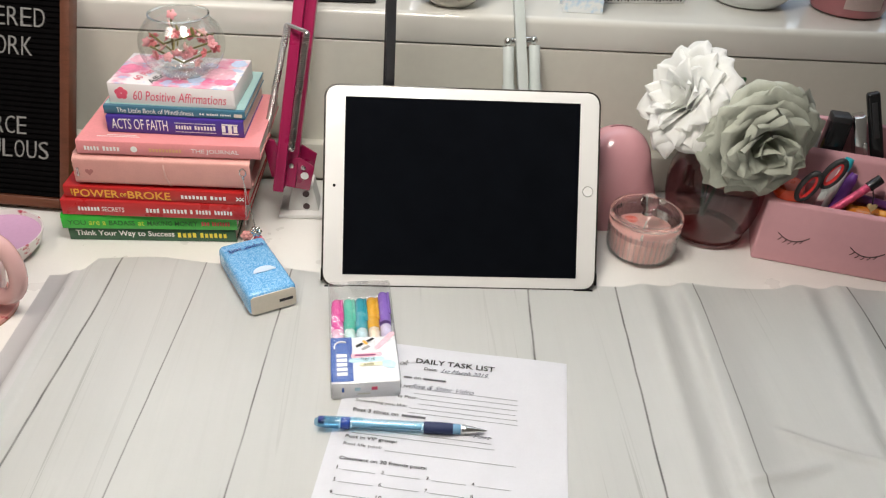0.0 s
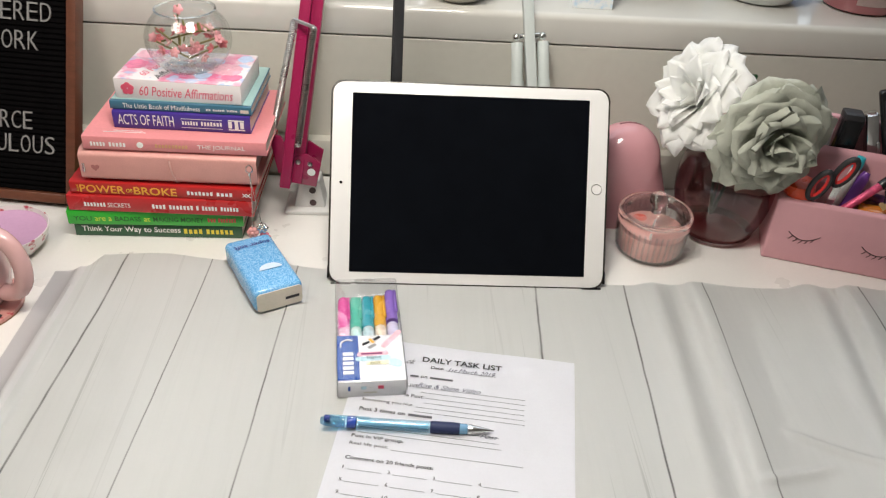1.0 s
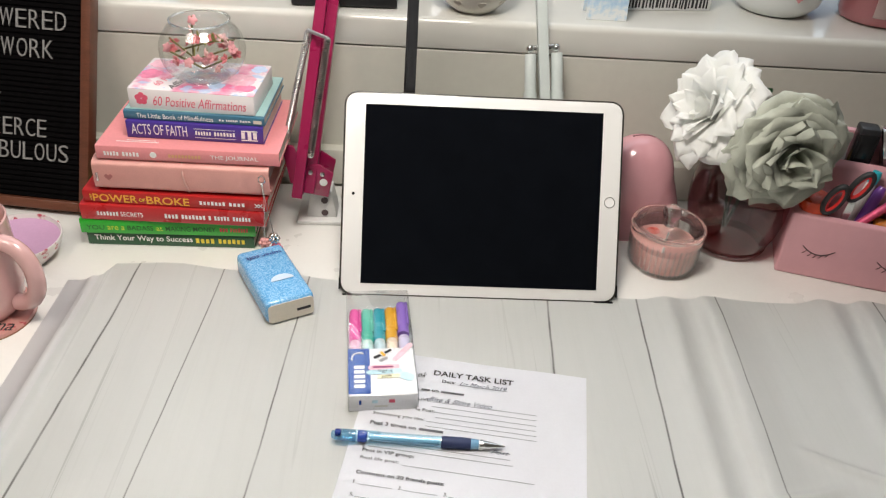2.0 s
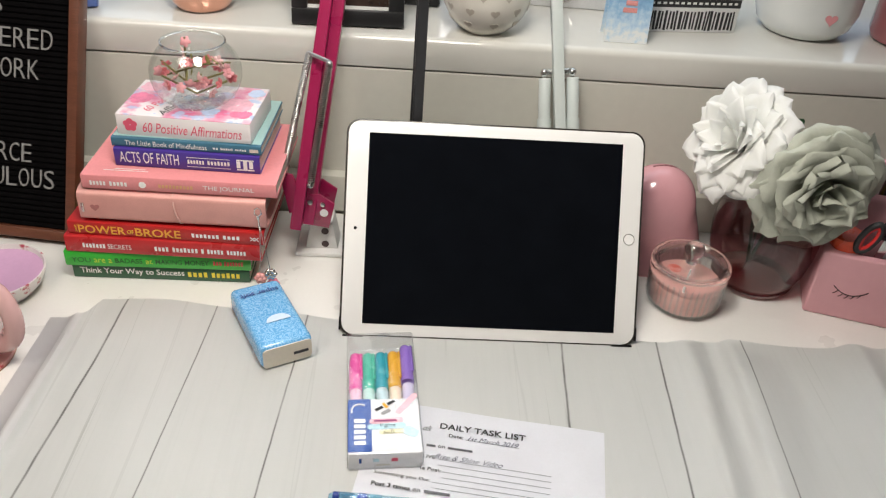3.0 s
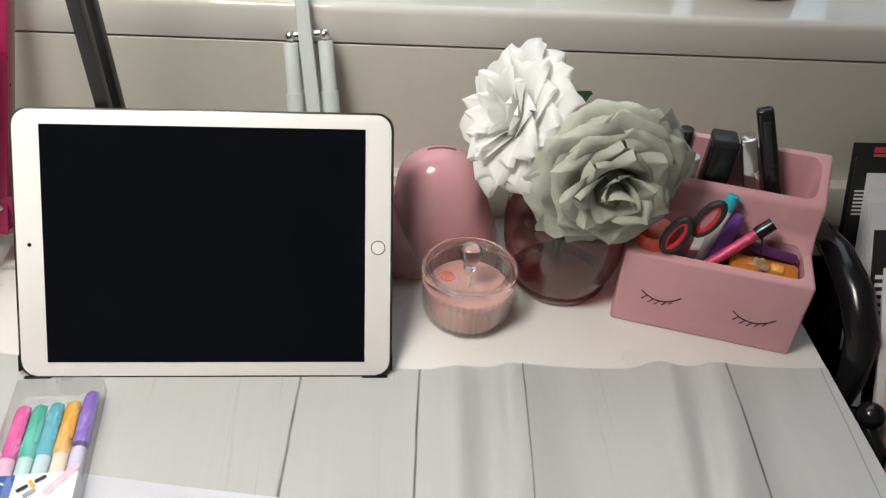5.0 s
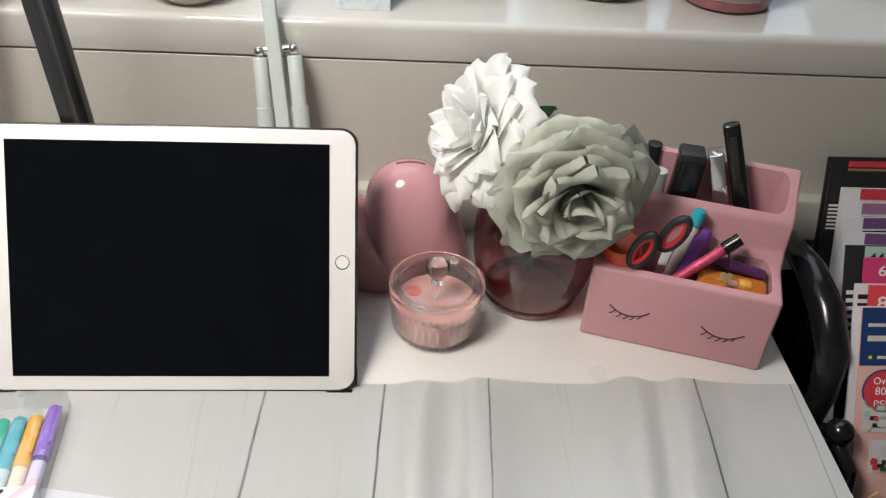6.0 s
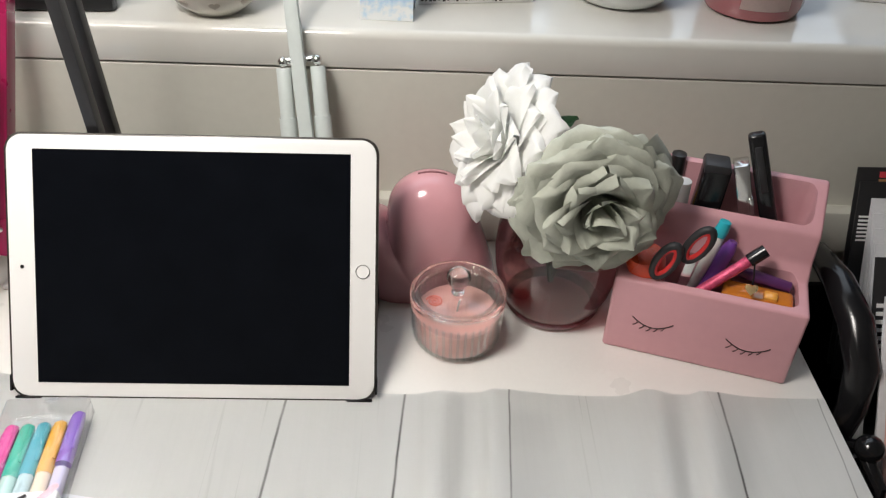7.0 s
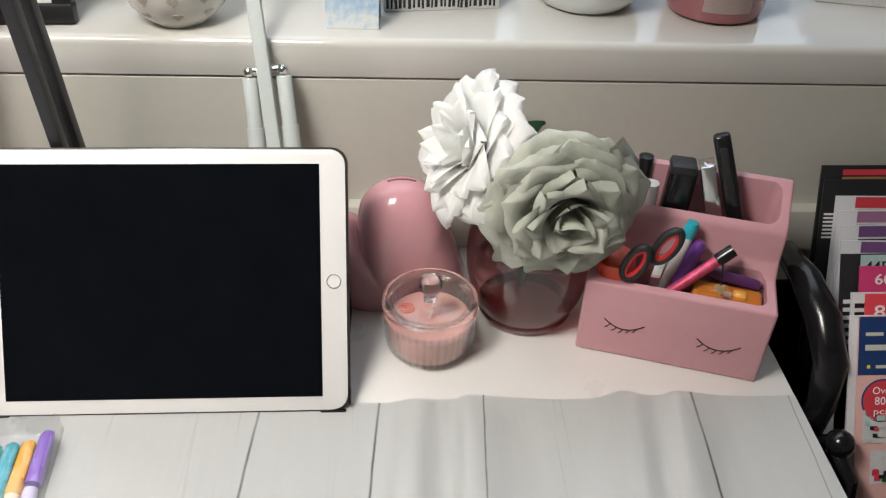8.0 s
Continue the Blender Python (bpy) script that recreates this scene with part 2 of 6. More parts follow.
def build_room():
    b = box((4.6, 0.12, 0.74 + 0.1890), (0, 0.0615, (FLOOR_Z + 0.1890) / 2), 0.0006, 1)
    box((4.6, 0.10, 0.02), (0, 0.064, 0.1810), bm=b)
    setting("wall_north", b, M_WALL, "pale grey painted wall below the window sill", "wall", WALLM)
    b = box((4.6, 0.30, SILL_TOP - SILL_LOW), (0, 0.15, (SILL_TOP + SILL_LOW) / 2))
    b.edges.ensure_lookup_table()
    for low, r, k in ((False, 0.008, 5), (True, 0.0012, 2)):
        es = [e for e in b.edges if all((v.co.z < SILL_LOW + 1e-5) == low and v.co.y < 0.001 and abs(v.co.z - (SILL_LOW if low else SILL_TOP)) < 1e-5 for v in e.verts)]
        bmesh.ops.bevel(b, geom=es, offset=r, segments=k, profile=0.5, affect="EDGES")
    setting("sill", b, M_SILL, "deep glossy white painted window sill with rounded edge", "window sill", WALLM)
    b = box((1.3, 0.40, CEIL_Z - SILL_TOP), (-1.95, 0.25, (CEIL_Z + SILL_TOP) / 2))
    box((1.3, 0.40, CEIL_Z - SILL_TOP), (2.15, 0.25, (CEIL_Z + SILL_TOP) / 2), bm=b)
    box((2.8, 0.40, 0.35), (0.10, 0.25, CEIL_Z - 0.175), bm=b)
    setting("wall_window", b, M_ROOM, "white plaster wall round the window opening", "wall", WALLM)
    # trunking along the wall at the back of the desk
    setting("trim", box((4.5, 0.022, 0.052), (0, -0.003, 0.026), 0.003), M_WALL, "beige plastic cable trunking along the wall", "trunking", WALLM)
    setting("floor", box((4.6, 3.6, 0.05), (0, -1.1, FLOOR_Z - 0.025)), M_FLOOR, "brown wooden floor of the room", "floor")
    setting("ceiling", box((4.6, 3.6, 0.05), (0, -1.1, CEIL_Z + 0.025)), M_ROOM, "white plaster ceiling of the room", "ceiling")
    setting("wall_west", box((0.1, 3.6, 2.5), (-2.2, -1.1, 0.46)), M_ROOM, "plain off-white plaster side wall", "wall")
    setting("wall_east", box((0.1, 3.6, 2.5), (2.2, -1.1, 0.46)), M_ROOM, "plain off-white plaster side wall", "wall")
    setting("wall_south", box((4.6, 0.1, 2.5), (0, -2.75, 0.46)), M_ROOM, "plain off-white plaster rear wall", "wall")
    win = thing("window_1", WALLM @ pose(0.10, 0.30, SILL_TOP), "wide window with white frame bars above the sill", "window", kind="structure")
    for i, x in enumerate((-1.37, -0.84, -0.28, 0.28, 0.84, 1.37)):
        part("window_frame", box((0.06, 0.06, 1.06), (x, 0.03, 0.555), 0.004), M_SILL, win)
    part("window_frame", box((2.8, 0.07, 0.05), (0, 0.03, 0.025), 0.004), M_SILL, win)
    part("window_frame", box((2.8, 0.07, 0.05), (0, 0.03, 1.08), 0.004), M_SILL, win)
    for x in (-1.105, -0.56, 0, 0.56, 1.105):
        p = part("pane", box((0.50, 0.004, 1.0), (x, 0.03, 0.55)), M_GLASS, win)
        p.visible_shadow = False


# unseen pendant, made up as a body for the key light
def build_pendant_lamp(x, y, z):
    lamp = thing("added_pendant_lamp", pose(x, y, z), "unseen round white pendant lamp added to carry the key light", "pendant lamp", "room lamps")
    part("shade", lathe([(0, 0.075), (0.03, 0.070), (0.09, 0.045), (0.138, 0.006), (0.140, 0), (0.134, 0.004), (0.085, 0.036), (0, 0.058)], 48), M_WHITE, lamp)
    part("diffuser", lathe([(0, 0.003), (0.130, 0.003), (0.130, 0.008), (0, 0.008)], 48), M_DIFF, lamp, "glowing opal diffuser of an added lamp")
    part("rod", tube([(0, 0, 0.072), (0, 0, CEIL_Z - z - 0.001)], 0.006, 12), M_WHITE, lamp)


# unseen ceiling lamp, made up to go with the left fill
def build_ceiling_lamp(x, y):
    lamp = thing("added_ceiling_lamp", pose(x, y, CEIL_Z), "unseen round white ceiling lamp with a glowing diffuser, added for fill", "ceiling lamp", "room lamps")
    part("base", lathe([(0, 0), (0.42, 0), (0.42, -0.035), (0.41, -0.045), (0, -0.045)], 40), M_WHITE, lamp)
    part("diffuser", lathe([(0, -0.046), (0.405, -0.046), (0.40, -0.062), (0.36, -0.072), (0, -0.074)], 40), M_DIFF, lamp, "glowing opal diffuser of an added lamp")


# glow of both added lamps, which also brightens the desk
M_DIFF = glow("added_lamp_diffuser", (1.0, 0.945, 0.87), 4.0)
build_room()
build_pendant_lamp(-0.11, -0.23, 0.86)
build_ceiling_lamp(-0.85, -0.72)


# ---------------------------------------------------------------- desk and mat
DESK_R = 0.547


def build_desk():
    d = thing("desk", pose(0, 0, 0), "white laminate desk against the wall below the window", "desk")
    part("tabletop", box((DESK_R + 0.80, 0.70, 0.03), ((DESK_R - 0.80) / 2, -0.123, -0.015), 0.0025), M_DESK, d)
    for x in (-0.76, DESK_R - 0.04):
        for y in (-0.43, 0.18):
            part("leg", box((0.045, 0.045, 0.71), (x, y, -0.385), 0.003), M_DESK, d)


def mat_z(x, y):
    """How high the creased mat lies over the desk."""
    back = math.exp(-((0.02 - y) / 0.05) ** 2) if y < 0.02 else 1.0
    long = max(0.0, min(1.0, (y + 0.45) / 0.40))
    g = lambda c, w: math.exp(-((x - c) / w) ** 2)
    z = 0.0012
    ridge = lambda c, w0, w1: g(c, w0) if x < c else g(c, w1)
    z += (0.0105 * ridge(0.255 + 0.07 * y, 0.0075, 0.032) + 0.0085 * g(0.210 + 0.06 * y, 0.015)) * (1.0 - 0.62 * back) * (0.35 + 0.65 * long)
    z += (0.0110 * ridge(0.437 + 0.18 * y, 0.008, 0.028) + 0.0060 * g(0.398 + 0.12 * y, 0.014)) * (1.0 - 0.62 * back) * (0.35 + 0.65 * long)
    z += 0.007 * g(-0.340 + 0.06 * y, 0.050) * back
    z += 0.003 * g(-0.200, 0.03) * back * 0.5
    z += 0.0065 * g(-0.421 + 0.03 * y, 0.0075)
    # two sharp slanting creases near the front
    for ax, ay, cx, cy, high in ((0.276, -0.220, 0.375, -0.274, 0.0030), (0.222, -0.290, 0.320, -0.263, 0.0026)):
        lx, ly = cx - ax, cy - ay
        q = ((x - ax) * lx + (y - ay) * ly) / (lx * lx + ly * ly)
        d = ((x - ax) * ly - (y - ay) * lx) / math.hypot(lx, ly)
        z += high * math.exp(-(d / 0.0045) ** 2) * max(0.0, min(1.0, 5 * q, 5 * (1 - q)))
    z += 0.004 * g(0.33 - 0.1 * y, 0.03) * math.exp(-((y + 0.30) / 0.08) ** 2)
    z += 0.0006 * (noise.noise(Vector((x * 14, y * 9, 0.3))) + 1) * (1.0 if abs(x) > 0.19 else 0.15)
    return z


def mat_material():
    m = bpy.data.materials.new("printed_plank_mat")
    n, l, b = nodes_of(m)
    tc = n.new("ShaderNodeTexCoord")
    sep = n.new("ShaderNodeSeparateXYZ")
    l.new(tc.outputs["Object"], sep.inputs[0])
    warp = noise_node(n, l, coords(n, l, (3, 9, 1)), 1.0, 3)
    xr = math_node(n, l, "MULTIPLY_ADD", sep.outputs[1], -0.062, sep.outputs[0])
    xr = math_node(n, l, "MULTIPLY_ADD", warp, 0.004, math_node(n, l, "SUBTRACT", xr, 0.002))
    total = None
    for p, w in ((-0.381, 1.0), (-0.2865, 0.7), (-0.190, 0.8), (0.078, 1.0), (0.1785, 0.95), (0.2685, 0.75), (0.4515, 1.0), (0.5395, 0.55)):
        dist = math_node(n, l, "ABSOLUTE", math_node(n, l, "SUBTRACT", xr, p))
        pulse = math_node(n, l, "SUBTRACT", 1.35 * w, math_node(n, l, "MULTIPLY", dist, 850.0), clamp=True)
        total = pulse if total is None else math_node(n, l, "MAXIMUM", total, pulse)
    wear = noise_node(n, l, coords(n, l, (60, 14, 1)), 1.0, 4)
    line = math_node(n, l, "MULTIPLY", total, ramp_node(n, l, wear, [(0.25, 0.45), (0.6, 1.0)]))
    streak = noise_node(n, l, coords(n, l, (120, 4.5, 1)), 1.0, 7, 0.66)
    broad = noise_node(n, l, coords(n, l, (11, 1.2, 1)), 1.0, 3)
    base = ramp_node(n, l, streak, [(0.25, (0.755, 0.757, 0.737)), (0.46, (0.785, 0.787, 0.768)), (0.75, (0.805, 0.805, 0.786))])
    base = mix_node(n, l, math_node(n, l, "MULTIPLY", broad, 0.40), base, (0.70, 0.71, 0.70))
    split = noise_node(n, l, coords(n, l, (55, 1.1, 1)), 1.0, 2, 0.4)
    crack = ramp_node(n, l, split, [(0.66, 0.0), (0.675, 0.14), (0.70, 0.0)])
    base = mix_node(n, l, crack, base, (0.33, 0.33, 0.31))
    # thin drawn grain lines, gathered in a few places
    fine = noise_node(n, l, coords(n, l, (300, 2.0, 1)), 1.0, 2, 0.5)
    near = noise_node(n, l, coords(n, l, (26, 0.8, 1), "Object"), 1.0, 1)
    drawn = math_node(n, l, "MULTIPLY", ramp_node(n, l, fine, [(0.58, 0.0), (0.65, 0.42), (0.74, 0.42)]), ramp_node(n, l, near, [(0.57, 0.0), (0.64, 1.0)]))
    base = mix_node(n, l, drawn, base, (0.40, 0.41, 0.38))
    col = mix_node(n, l, line, base, (0.19, 0.19, 0.18))
    # unprinted margin along the folded edge: ridge highlight and flap's shade painted in
    xm = math_node(n, l, "MULTIPLY_ADD", sep.outputs[1], -0.03, sep.outputs[0])
    col = mix_node(n, l, math_node(n, l, "LESS_THAN", xm, -0.4165), col, (0.80, 0.79, 0.785))
    col = mix_node(n, l, math_node(n, l, "LESS_THAN", xm, -0.4265), col, (0.70, 0.685, 0.69))
    l.new(col, b.inputs["Base Color"])
    b.inputs["Roughness"].default_value = 0.27
    b.inputs["Specular IOR Level"].default_value = 0.5
    bump_to(n, l, b, noise_node(n, l, coords(n, l), 26.0, 4), 0.12, 0.004)
    return m


def build_mat():
    b = bmesh.new()
    nx, ny = 280, 150
    rows = []
    for j in range(ny + 1):
        v = j / ny
        row = []
        for i in range(nx + 1):
            u = i / nx
            yb = 0.028 - 0.030 * min(1.0, max(0.0, (u - 0.12) / 0.40)) + 0.0015 * math.sin(u * 37) + 0.006 * math.exp(-((u - 0.842) / 0.015) ** 2) - 0.030 * max(0.0, min(1.0, (0.042 - u) / 0.008))
            y = yb + (-0.46 - yb) * v
            xl = -0.450 + 0.02 * y
            x = xl + (DESK_R - 0.002 - xl) * u
            row.append(b.verts.new((x, y, mat_z(x, y))))
        rows.append(row)
    for p, q in zip(rows, rows[1:]):
        for i in range(nx):
            b.faces.new((p[i], p[i + 1], q[i + 1], q[i]))
    geo = bmesh.ops.solidify(b, geom=b.faces[:], thickness=0.0007)
    ob = part("desk_mat", b, mat_material())
    tagged(ob, "pale creased vinyl mat printed like wooden planks, on the desk", "mat")


build_desk()
build_mat()


# ---------------------------------------------------------------- tablet
def build_tablet():
    lean = 57.87
    TABLET = pose(0, -0.0115, 0.0030, lean)
    t = thing("tablet", TABLET, "large white tablet with a dark blank screen, propped in its case", "tablet")
    K = 0.995
    W, H = 0.3057 * K, 0.2206 * K
    b = prism(round_rect(W + 0.0042, H + 0.0036, 0.0135, 8, 0, H / 2), 0.0072, 0.0012)
    b.transform(Matrix.Translation((0, 0, -0.0080)))
    case = part("case", b, paint("smoky_case", (0.028, 0.024, 0.02), 0.28, var=0.1), t, "smoky dark protective case")
    for s in (-1, 1):
        b = box((0.022, 0.0022, 0.0090), (s * (W / 2 - 0.0125), -0.0014, -0.0032), 0.0009)
        box((0.0020, 0.014, 0.0090), (s * (W / 2 + 0.0016), 0.0110, -0.0032), 0.0008, bm=b)
        part("corner_bumper", b, M_BLACK, case)
    b = prism(round_rect(W, H, 0.0125, 8, 0, H / 2), 0.0062, 0.0008)
    b.transform(Matrix.Translation((0, 0, -0.0060)))
    body = part("front", b, M_BEZEL, t, "white glass front bezel")
    scr = paint("screen_glass", (0.0035, 0.0042, 0.006), 0.09, var=0.3, grain=30, bump=0.0, spec=0.12)
    part("screen", box((0.2629 * K, 0.1970 * K, 0.0004), (0, H / 2, 0.0004)), scr, t, "black switched-off screen", smooth=False)
    part("home_button", lathe([(0, 0), (0.0054, 0), (0.0054, 0.0003), (0, 0.0003)], 32, centre=(W / 2 - 0.0105, H / 2, 0.0003)), M_BEZEL, body)
    part("button_ring", lathe([(0.0054, 0.0002), (0.0060, 0.0002), (0.0060, 0.0007), (0.0054, 0.0007), (0.0054, 0.0002)], 36, centre=(W / 2 - 0.0105, H / 2, 0.0002)), M_CHROME, body, "silver button ring")
    part("camera_lens", lathe([(0, 0), (0.0016, 0), (0.0016, 0.0004), (0, 0.0004)], 16, centre=(-W / 2 + 0.0105, H / 2, 0.0002)), M_BLACK, body)
    # folded cover behind, reaching down to the desk
    flap = bmesh.new()
    inv = TABLET.inverted()
    bar((0, 0.093, 0.125), (0, 0.117, 0.0016), 0.300, 0.003, 0.001, flap)
    box((0.300, 0.072, 0.003), (0, 0.0805, 0.0022), 0.001, bm=flap)
    flap.transform(inv)
    part("stand_flap", flap, paint("cover_fabric", (0.03, 0.032, 0.038), 0.6, var=0.2), t, "dark folded cover used as a stand")


build_tablet()


# ---------------------------------------------------------------- books
YZ = Matrix(((0, 0, 1, 0), (1, 0, 0, 0), (0, 1, 0, 0), (0, 0, 0, 1)))


def book(label, x, y, z, w, depth, h, yaw, cover, board=0.0009, pages=None, category="book"):
    t = thing("book", pose(x, y, z, 0, 0, yaw), label, category, "books in the stack")
    r = min(0.002, h * 0.15)
    outline = [(depth, 0), (depth, board), (0.0022, board), (0.0016, board + r), (0.0016, h - board - r), (0.0022, h - board), (depth, h - board), (depth, h),
               (r, h), (r * 0.3, h - r * 0.3), (0, h - r), (0, r), (r * 0.3, r * 0.3), (r, 0)]
    b = prism(outline, w)
    b.transform(YZ)
    part("cover", b, cover, t)
    part("page_block", box((w - 0.002, depth - 0.0035, h - 2 * board - 0.0003), (w / 2, depth / 2 + 0.0008, h / 2)), pages or M_PAGES, t, "cream page block", smooth=False)
    return t


M_YELLOW = paint("yellow_print", (0.75, 0.62, 0.05), 0.5)
M_WPRINT = paint("white_print", (0.80, 0.80, 0.78), 0.5)
M_ORANGE = paint("orange_foil_print", (0.80, 0.42, 0.05), 0.35)
M_DKGREEN = paint("dark_green_print", (0.01, 0.10, 0.015), 0.5)
M_LIME = paint("lime_print", (0.55, 0.70, 0.05), 0.5)
M_REDP = paint("red_print", (0.65, 0.07, 0.06), 0.5)
M_PINKP = paint("pink_print", (0.70, 0.10, 0.17), 0.5)
M_GOLDP = paint("gold_foil_print", (0.70, 0.42, 0.20), 0.3, metal=0.6)


def build_books():
    U = UPRIGHT
    t = book("dark green paperback lying at the bottom of the stack", -0.451, 0.070, 0, 0.191, 0.128, 0.0178, 0.5, paint("dark_green_cover", (0.012, 0.085, 0.03), 0.3, coat=0.2))
    text("Think Your Way to Success", 0.008, 0.0050, 0.112, 0.0095, M_WPRINT, t, base=U, bold=0.012)
    letter_bars([(0.123, 0.023, 4), (0.149, 0.032, 6)], 0.0062, 0.0058, M_YELLOW, t, U)
    t = book("bright green paperback on a dark green one", -0.455, 0.066, 0.018, 0.198, 0.135, 0.0190, 1.0, paint("bright_green_cover", (0.025, 0.42, 0.03), 0.3, coat=0.2))
    text("YOU", 0.007, 0.0058, 0.020, 0.0062, M_DKGREEN, t, base=U)
    text("are a", 0.0305, 0.0058, 0.019, 0.0050, M_LIME, t, base=U)
    text("BADASS", 0.053, 0.0058, 0.029, 0.0064, M_DKGREEN, t, base=U, bold=0.01)
    text("at", 0.0855, 0.0058, 0.007, 0.0056, M_LIME, t, base=U)
    text("MAKING MONEY", 0.096, 0.0058, 0.057, 0.0064, M_DKGREEN, t, base=U, bold=0.01)
    letter_bars([(0.157, 0.010, 3), (0.169, 0.021, 7)], 0.0064, 0.0050, M_REDP, t, U)
    t = book("red paperback with white lettering in the stack", -0.451, 0.066, 0.0372, 0.208, 0.150, 0.0200, -1.2, paint("red_cover", (0.46, 0.020, 0.022), 0.28, coat=0.2))
    letter_bars([(0.018, 0.025, 7)], 0.0068, 0.0048, M_WPRINT, t, U)
    text("SECRETS", 0.045, 0.0065, 0.025, 0.0058, M_WPRINT, t, base=U)
    letter_bars([(0.094, 0.016, 4), (0.113, 0.028, 7), (0.1435, 0.004, 1), (0.150, 0.018, 5), (0.171, 0.021, 6)], 0.0068, 0.0050, M_WPRINT, t, U)
    t = book("red hardback with orange lettering on its spine", -0.446, 0.070, 0.0574, 0.207, 0.150, 0.0160, -2.2, paint("deep_red_cover", (0.43, 0.016, 0.016), 0.3, coat=0.15), 0.002)
    text("POWER", 0.011, 0.0028, 0.050, 0.0098, M_ORANGE, t, base=U, bold=0.014)
    text("OF", 0.0625, 0.0050, 0.007, 0.0045, M_YELLOW, t, base=U)
    text("BROKE", 0.071, 0.0028, 0.048, 0.0098, M_ORANGE, t, base=U, bold=0.014)
    text("THE", 0.0075, 0.0040, 0.0022, 0.0080, M_YELLOW, t, base=U)
    letter_bars([(0.130, 0.030, 7), (0.163, 0.019, 4)], 0.0056, 0.0042, M_WPRINT, t, U)
    b = bmesh.new()
    for k in (0, 1):
        for s in (-45, 45):
            box((0.0065, 0.0010, 0.0003), (0.195 + 0.004 * k, 0.0080, 0.0004), 0, bm=b, turn=Matrix.Rotation(radians(s), 4, "Z"))
    b.transform(U)
    part("print", b, M_WPRINT, t, smooth=False)
    # journal
    t = book("coral pink journal lying under smaller books", -0.423, 0.073, 0.1125, 0.199, 0.140, 0.0165, -1.2, paint("coral_cover", (0.70, 0.255, 0.265), 0.4), 0.0016)
    letter_bars([(0.008, 0.017, 5), (0.028, 0.019, 5)], 0.0050, 0.0046, M_WPRINT, t, U)
    b = lathe([(0, 0), (0.0036, 0), (0.0036, 0.0003), (0, 0.0003)], 20, centre=(0.062, 0.0078, 0))
    b.transform(U)
    part("dot", b, M_WPRINT, t)
    letter_bars([(0.078, 0.036, 10)], 0.0056, 0.0036, M_GOLDP, t, U)
    text("THE JOURNAL", 0.124, 0.0046, 0.052, 0.0062, M_WPRINT, t, base=U)
    b = bmesh.new()
    for x0, x1, y in ((0.020, 0.066, 0.012), (0.030, 0.062, 0.0155)):
        box((x1 - x0, 0.0008, 0.0002), ((x0 + x1) / 2, y, 0.0167), 0, bm=b)
    part("print", b, M_WPRINT, t, smooth=False)
    t = book("purple paperback with white lettering in the stack", -0.393, 0.094, 0.129, 0.150, 0.115, 0.0205, -2.2, paint("purple_cover", (0.060, 0.030, 0.26), 0.3, coat=0.2))
    text("ACTS OF FAITH", 0.0055, 0.0052, 0.061, 0.0125, M_WPRINT, t, base=U)
    marks([(0.0745, 0.0150, 0.045, 0.0006), (0.0745, 0.0045, 0.045, 0.0006)], M_WPRINT, t, base=U)
    letter_bars([(0.075, 0.018, 6), (0.0955, 0.024, 7)], 0.0080, 0.0042, M_WPRINT, t, U)
    marks([(0.126, 0.0040, 0.018, 0.0014), (0.126, 0.0150, 0.018, 0.0014), (0.126, 0.0065, 0.004, 0.0080), (0.139, 0.0065, 0.004, 0.0080), (0.133, 0.0055, 0.004, 0.0095)], M_WPRINT, t, base=U)
    t = book("thin teal paperback lying on a purple one", -0.395, 0.098, 0.1497, 0.154, 0.112, 0.0103, -2.6, paint("teal_cover", (0.045, 0.145, 0.22), 0.32, coat=0.2))
    part("front_cover", box((0.152, 0.108, 0.0004), (0.077, 0.058, 0.0107)), paint("pale_mint_cover", (0.34, 0.52, 0.50), 0.35, coat=0.2), t, "pale mint front cover", smooth=False)
    text("The Little Book of Mindfulness", 0.014, 0.0026, 0.084, 0.0056, M_WPRINT, t, base=U)
    letter_bars([(0.104, 0.006, 2), (0.112, 0.013, 7), (0.127, 0.012, 7)], 0.0040, 0.0020, M_WPRINT, t, U)
    marks([(0.142, 0.0030, 0.009, 0.0040)], M_PAGES, t, base=U)
    # card box
    t = thing("card_box", pose(-0.389, 0.104, 0.1604, 0, 0, -4.0), "white and pink box of affirmation cards on the book stack", "card box", "books in the stack")
    w, dpt, h = 0.138, 0.088, 0.0235
    part("body", box((w, dpt, h), (w / 2, dpt / 2, h / 2), 0.0012), card_material(), t)
    text("60 Positive Affirmations", 0.027, 0.0050, 0.102, 0.0110, M_PINKP, t, base=U, shear=0.25)
    b = bmesh.new()
    for k in range(5):
        a = radians(90 + 72 * k)
        lathe([(0, 0), (0.0034, 0), (0.0034, 0.0003), (0, 0.0003)], 14, b, (0.0145 + 0.0040 * math.cos(a), 0.0120 + 0.0040 * math.sin(a), 0.0002 + k * 0.00002))
    b.transform(U)
    part("flower_print", b, M_PINKP, t)
    top = Matrix.Translation((0, 0, h))
    text("60 Pos", 0, 0, 0.030, 0.010, M_PINKP, t, base=top @ Matrix.Translation((0.032, 0.010, 0)) @ Matrix.Rotation(radians(72), 4, "Z"), shear=0.2)
    text("Affir", 0, 0, 0.026, 0.010, M_INK, t, base=top @ Matrix.Translation((0.049, 0.003, 0)) @ Matrix.Rotation(radians(72), 4, "Z"), shear=0.3)
    rng = random.Random(5)
